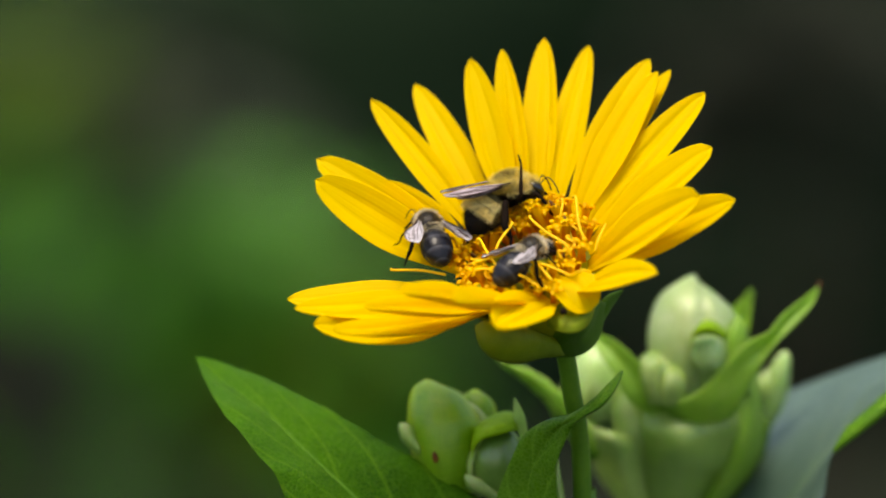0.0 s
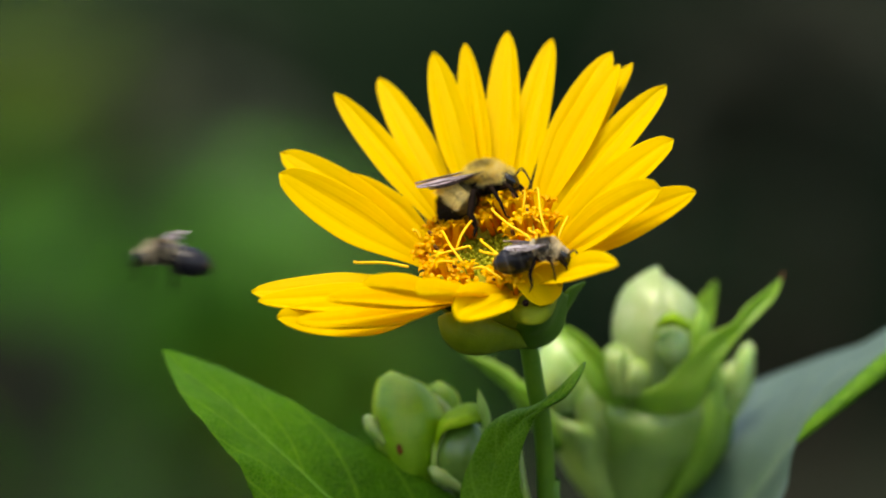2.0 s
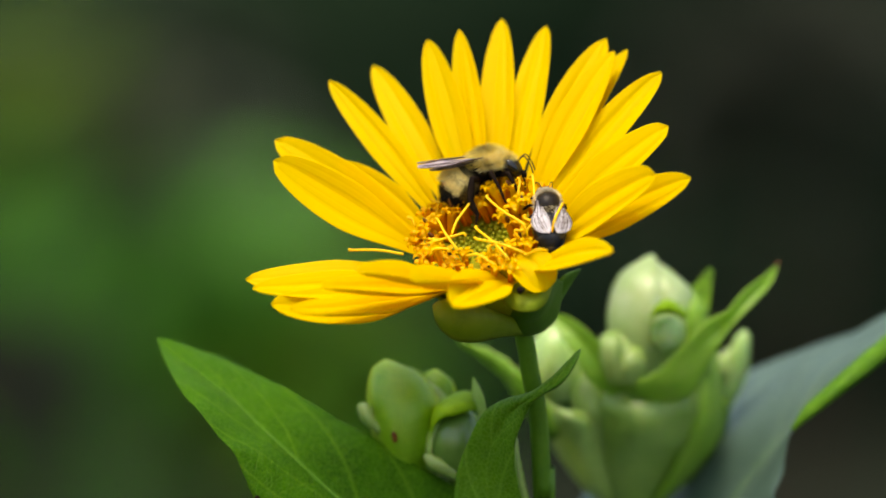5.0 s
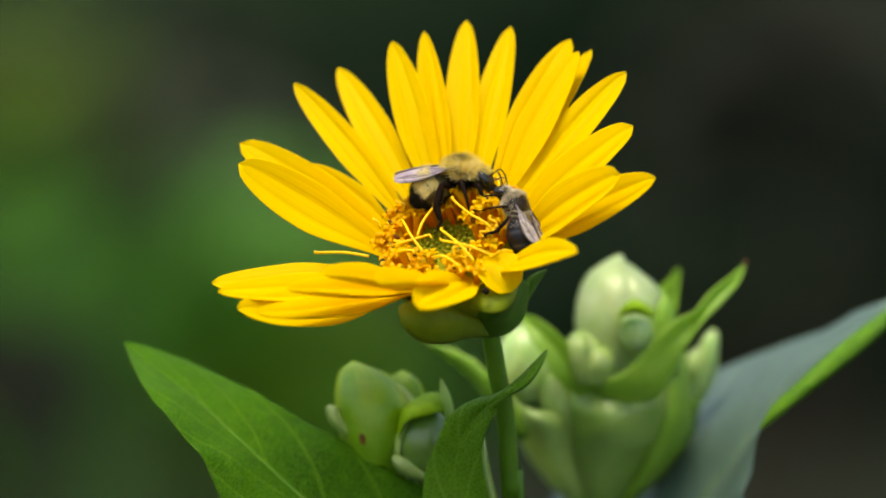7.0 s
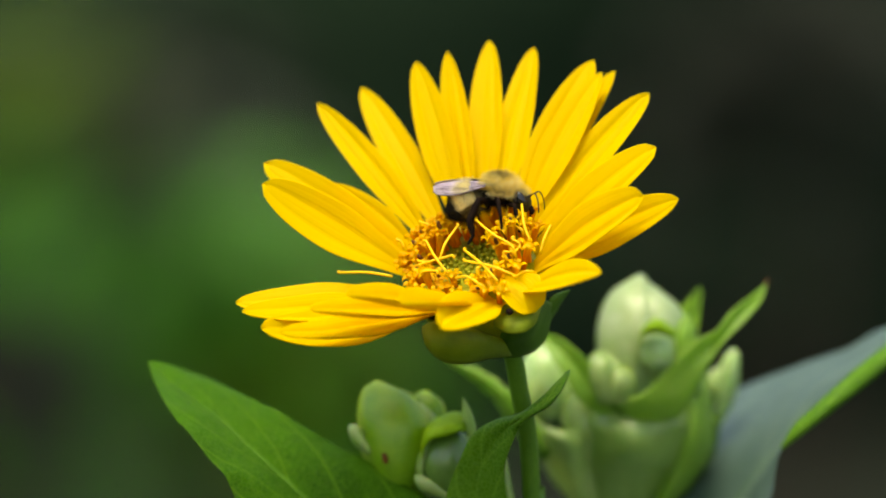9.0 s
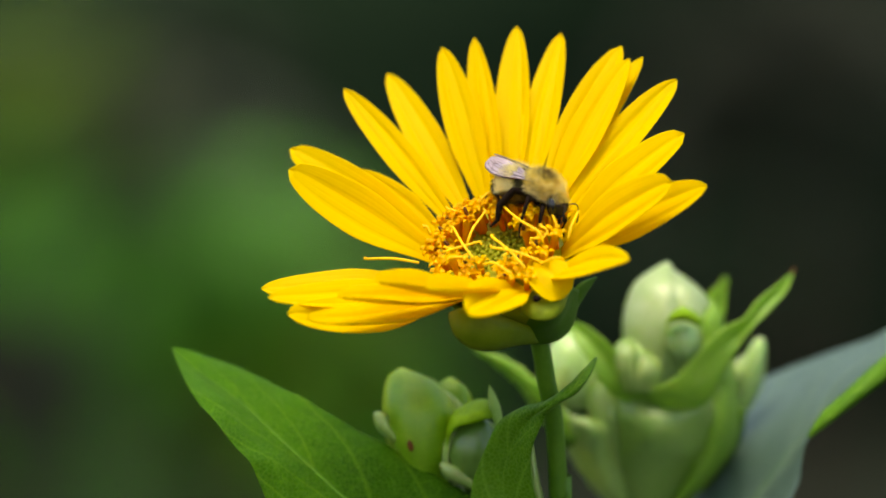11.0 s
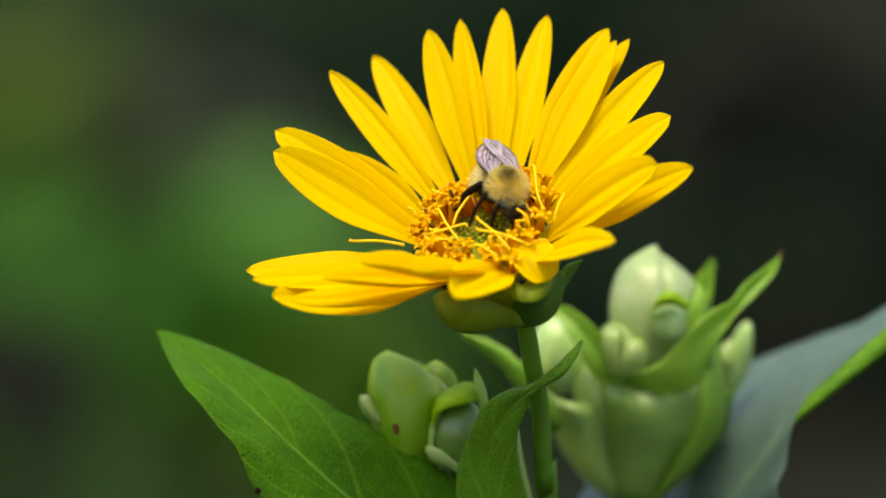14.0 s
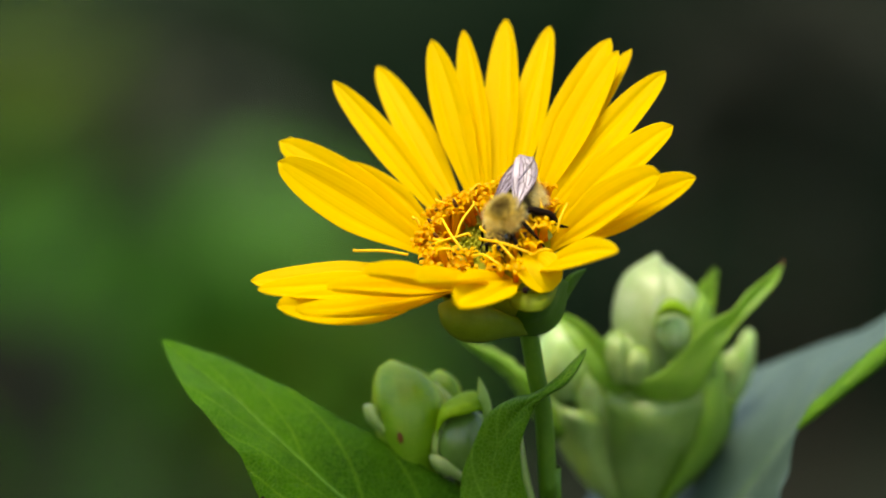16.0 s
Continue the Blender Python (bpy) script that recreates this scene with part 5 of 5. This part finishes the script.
SMALL_WAY += [(6.3, 12.4, -5.0, 7.6, 100, 60, 0), (6.5, 12.4, -5.2, 7.4, 102, 70, 0), (7, 11.4, -8.6, 7.0, 152, 64, 0), (7.2, 9.8, -9.4, 6.6, 156, 34, 0), (7.5, 0.5, -12.0, 6.2, 172, 4, 0), (7.6, 0.3, -14.0, 4.1, 165, 12, 0), (7.7, -14.1, -16.0, 0.8, 176, 4, 0), (7.8, -15.0, -18.0, 1.4, 182, 8, 0), (7.9, -22.5, -20.0, 1.5, 178, 30, 0), (8, -53.0, -24.0, -3.8, 180, 52, 0), (8.2, -112.9, -30.0, -2.7, 180, 40, 0), (9.1, -480.0, 300.0, -1490.0, 180, 0, 0)]
SMALL_WAY += [(16, -480.0, 300.0, -1490.0, 180, 0, 0)]
OTHER_WAY = [(0, -16.0, 1.0, 5.6, 112, 28, 0), (0.25, -17.7, -4.0, 1.2, 170, 6, 0), (0.5, -19.2, -10.0, -0.4, 200, -18, 0), (1, -19.0, -12.5, -0.5, 196, -12, 0), (1.2, -25.9, -14.0, -0.4, 190, 6, 0), (1.5, -30.1, -16.0, 0.1, 186, 8, 0), (1.8, -34.7, -18.0, 2.1, 184, 12, 0), (2, -53.9, -20.0, 2.3, 180, 4, 0), (2.1, -71.4, -22.0, 4.7, 180, 0, 0), (2.3, -117.6, -26.0, 8.1, 180, 0, 0), (3.2, -450.0, 360.0, -1490.0, 180, 0, 0), (16, -450.0, 360.0, -1490.0, 180, 0, 0)]


def glide(rows, t):
    """The values at t on the smooth line through the rows."""
    if t <= rows[0][0]:
        return rows[0][1:]
    if t >= rows[-1][0]:
        return rows[-1][1:]
    i = max(k for k, r in enumerate(rows) if r[0] <= t)
    a, b = rows[i], rows[i + 1]
    span = b[0] - a[0]
    x = (t - a[0]) / span
    out = []
    for c in range(1, len(a)):
        def slope(j):
            if j == 0 or j == len(rows) - 1:
                return 0.0
            p, q, r = rows[j - 1], rows[j], rows[j + 1]
            s1, s2 = (q[c] - p[c]) / (q[0] - p[0]), (r[c] - q[c]) / (r[0] - q[0])
            return 0.0 if s1 * s2 <= 0 else 2 * s1 * s2 / (s1 + s2)
        m0, m1 = slope(i) * span, slope(i + 1) * span
        out.append((2 * x ** 3 - 3 * x * x + 1) * a[c] + (x ** 3 - 2 * x * x + x) * m0 + (3 * x * x - 2 * x ** 3) * b[c] + (x ** 3 - x * x) * m1)
    return out


VIEW = (Vector(AIM) - Vector(EYE)).normalized()
PIVOT = HEART + Vector((0, 0, 0.006))


def sway(t):
    x, up, away, turn = glide(SWAY, t)
    shift = Vector((x, 0, 0)) + Vector((0, -VIEW.z, VIEW.y)) * up + VIEW * away
    return Matrix.Translation(PIVOT + shift / 1000) @ Matrix.Rotation(radians(turn), 4, VIEW) @ Matrix.Translation(-PIVOT)


def bee_pose(way, t):
    x, y, z, heading, pitch, roll = glide(way, t)
    return sway(t) @ Matrix.Translation(HEART + Vector((x, y, z)) / 1000) @ pose(0, 0, 0, 0, 0, heading) @ pose(0, 0, 0, 0, -pitch, 0) @ pose(0, 0, 0, roll, 0, 0)


TIMES = [i / 10 for i in range(161)]


def wing_pose(root, s, fore, out, lift, twist=0):
    """A wing folded back (out 0) or spread sideways (out 80) and lifted, in degrees."""
    return Matrix.Translation(root) @ pose(0, 0, 0, 0, 0, -s * out) @ pose(0, 0, 0, s * twist, lift, 0)


def motions():
    walk(plant, [(t, sway(t) @ Matrix.Translation(ROOT)) for t in TIMES])
    for made, way in ((BIG, BIG_WAY), (SMALL, SMALL_WAY), (OTHER, OTHER_WAY)):
        walk(made[0], [(t, bee_pose(way, t)) for t in TIMES])
    for w, root, s, fore in BIG[1]:
        def folded(lift, out=-10, twist=-6, w=w, root=root, s=s, fore=fore):
            return wing_pose(root, s, fore, out if fore else out + 4, lift - (0 if s > 0 else 2) - (0 if fore else 3), twist)
        walk(w, [(0.0, folded(9)), (1.2, folded(8)), (2.0, folded(3)), (3.0, folded(6)), (4.2, folded(8)), (6.5, folded(2)), (7.2, folded(-6, -10, -28)), (9.2, folded(-6, -10, -28)), (11.5, folded(-5, -10, -26)), (12.5, folded(6, -18, -12)), (16.0, folded(6, -18, -12))])
    for made, start in ((SMALL, 7.3), (OTHER, 1.7)):
        for w, root, s, fore in made[1]:
            rest = wing_pose(root, s, fore, 22, 2, -14)
            beat = [wing_pose(root, s, fore, 58, 14, -10), wing_pose(root, s, fore, 76, -6, -10)]
            back = wing_pose(root, s, fore, -8, 4, -10)
            rows = [(0.0, rest), (4.0, rest), (4.6, back), (start, back)] if start > 4 else [(0.0, rest), (start, rest)] + [(start + 0.1 * (i + 1), beat[i % 2]) for i in range(8)] + [(16.0, beat[0])]
            walk(w, rows)
    for (which, s), (leg, origin) in BIG[2].items():
        rest = Matrix.Translation(origin)
        if which == "middle" and s == -1:
            def raised(a, origin=origin):
                return Matrix.Translation(origin + Vector((0, -0.0006, 0.0002)) * a) @ pose(0, 0, 0, 0, 22 * a, 0) @ pose(0, 0, 0, 0, 18 * a, 0) @ pose(0, 0, 0, -40 * a, 0, 0) @ pose(0, 0, 0, 0, 180 * a, 0)
            out = rest @ pose(0, 0, 0, -12, 0, 0)
            rows = [(0.0, raised(1)), (0.8, raised(1)), (0.9, raised(0.7)), (1.0, raised(0.35)), (1.1, rest), (7.1, rest), (7.2, raised(0.35)), (7.3, raised(0.7)), (7.4, raised(1)), (7.5, raised(1)), (7.6, raised(0.7)), (7.7, raised(0.35)), (7.8, rest), (11.5, rest), (12.2, out), (16.0, out)]
            walk(leg, rows)
        else:
            step = rest @ pose(0, 0, 0, 4, 8 if which == "front" else -6, 6 * s)
            wide = 30 if (which, s) == ("hind", 1) else 10
            spread = rest @ pose(0, 0, 0, s * (14 if which != "front" else 6), 0, 0)
            rows = [(0.0, rest)] + [(1.0 * i + (0.5 if s > 0 else 0), step if i % 2 else rest) for i in range(1, 12)]
            rows += [(12.2, spread), (13.4, spread @ pose(0, 0, 0, 0, 5, 0)), (14.4, spread), (15.0, rest @ pose(0, 0, 0, s * wide, 0, 0) if which != "front" else spread), (16.0, spread)]
            walk(leg, rows)


motions()
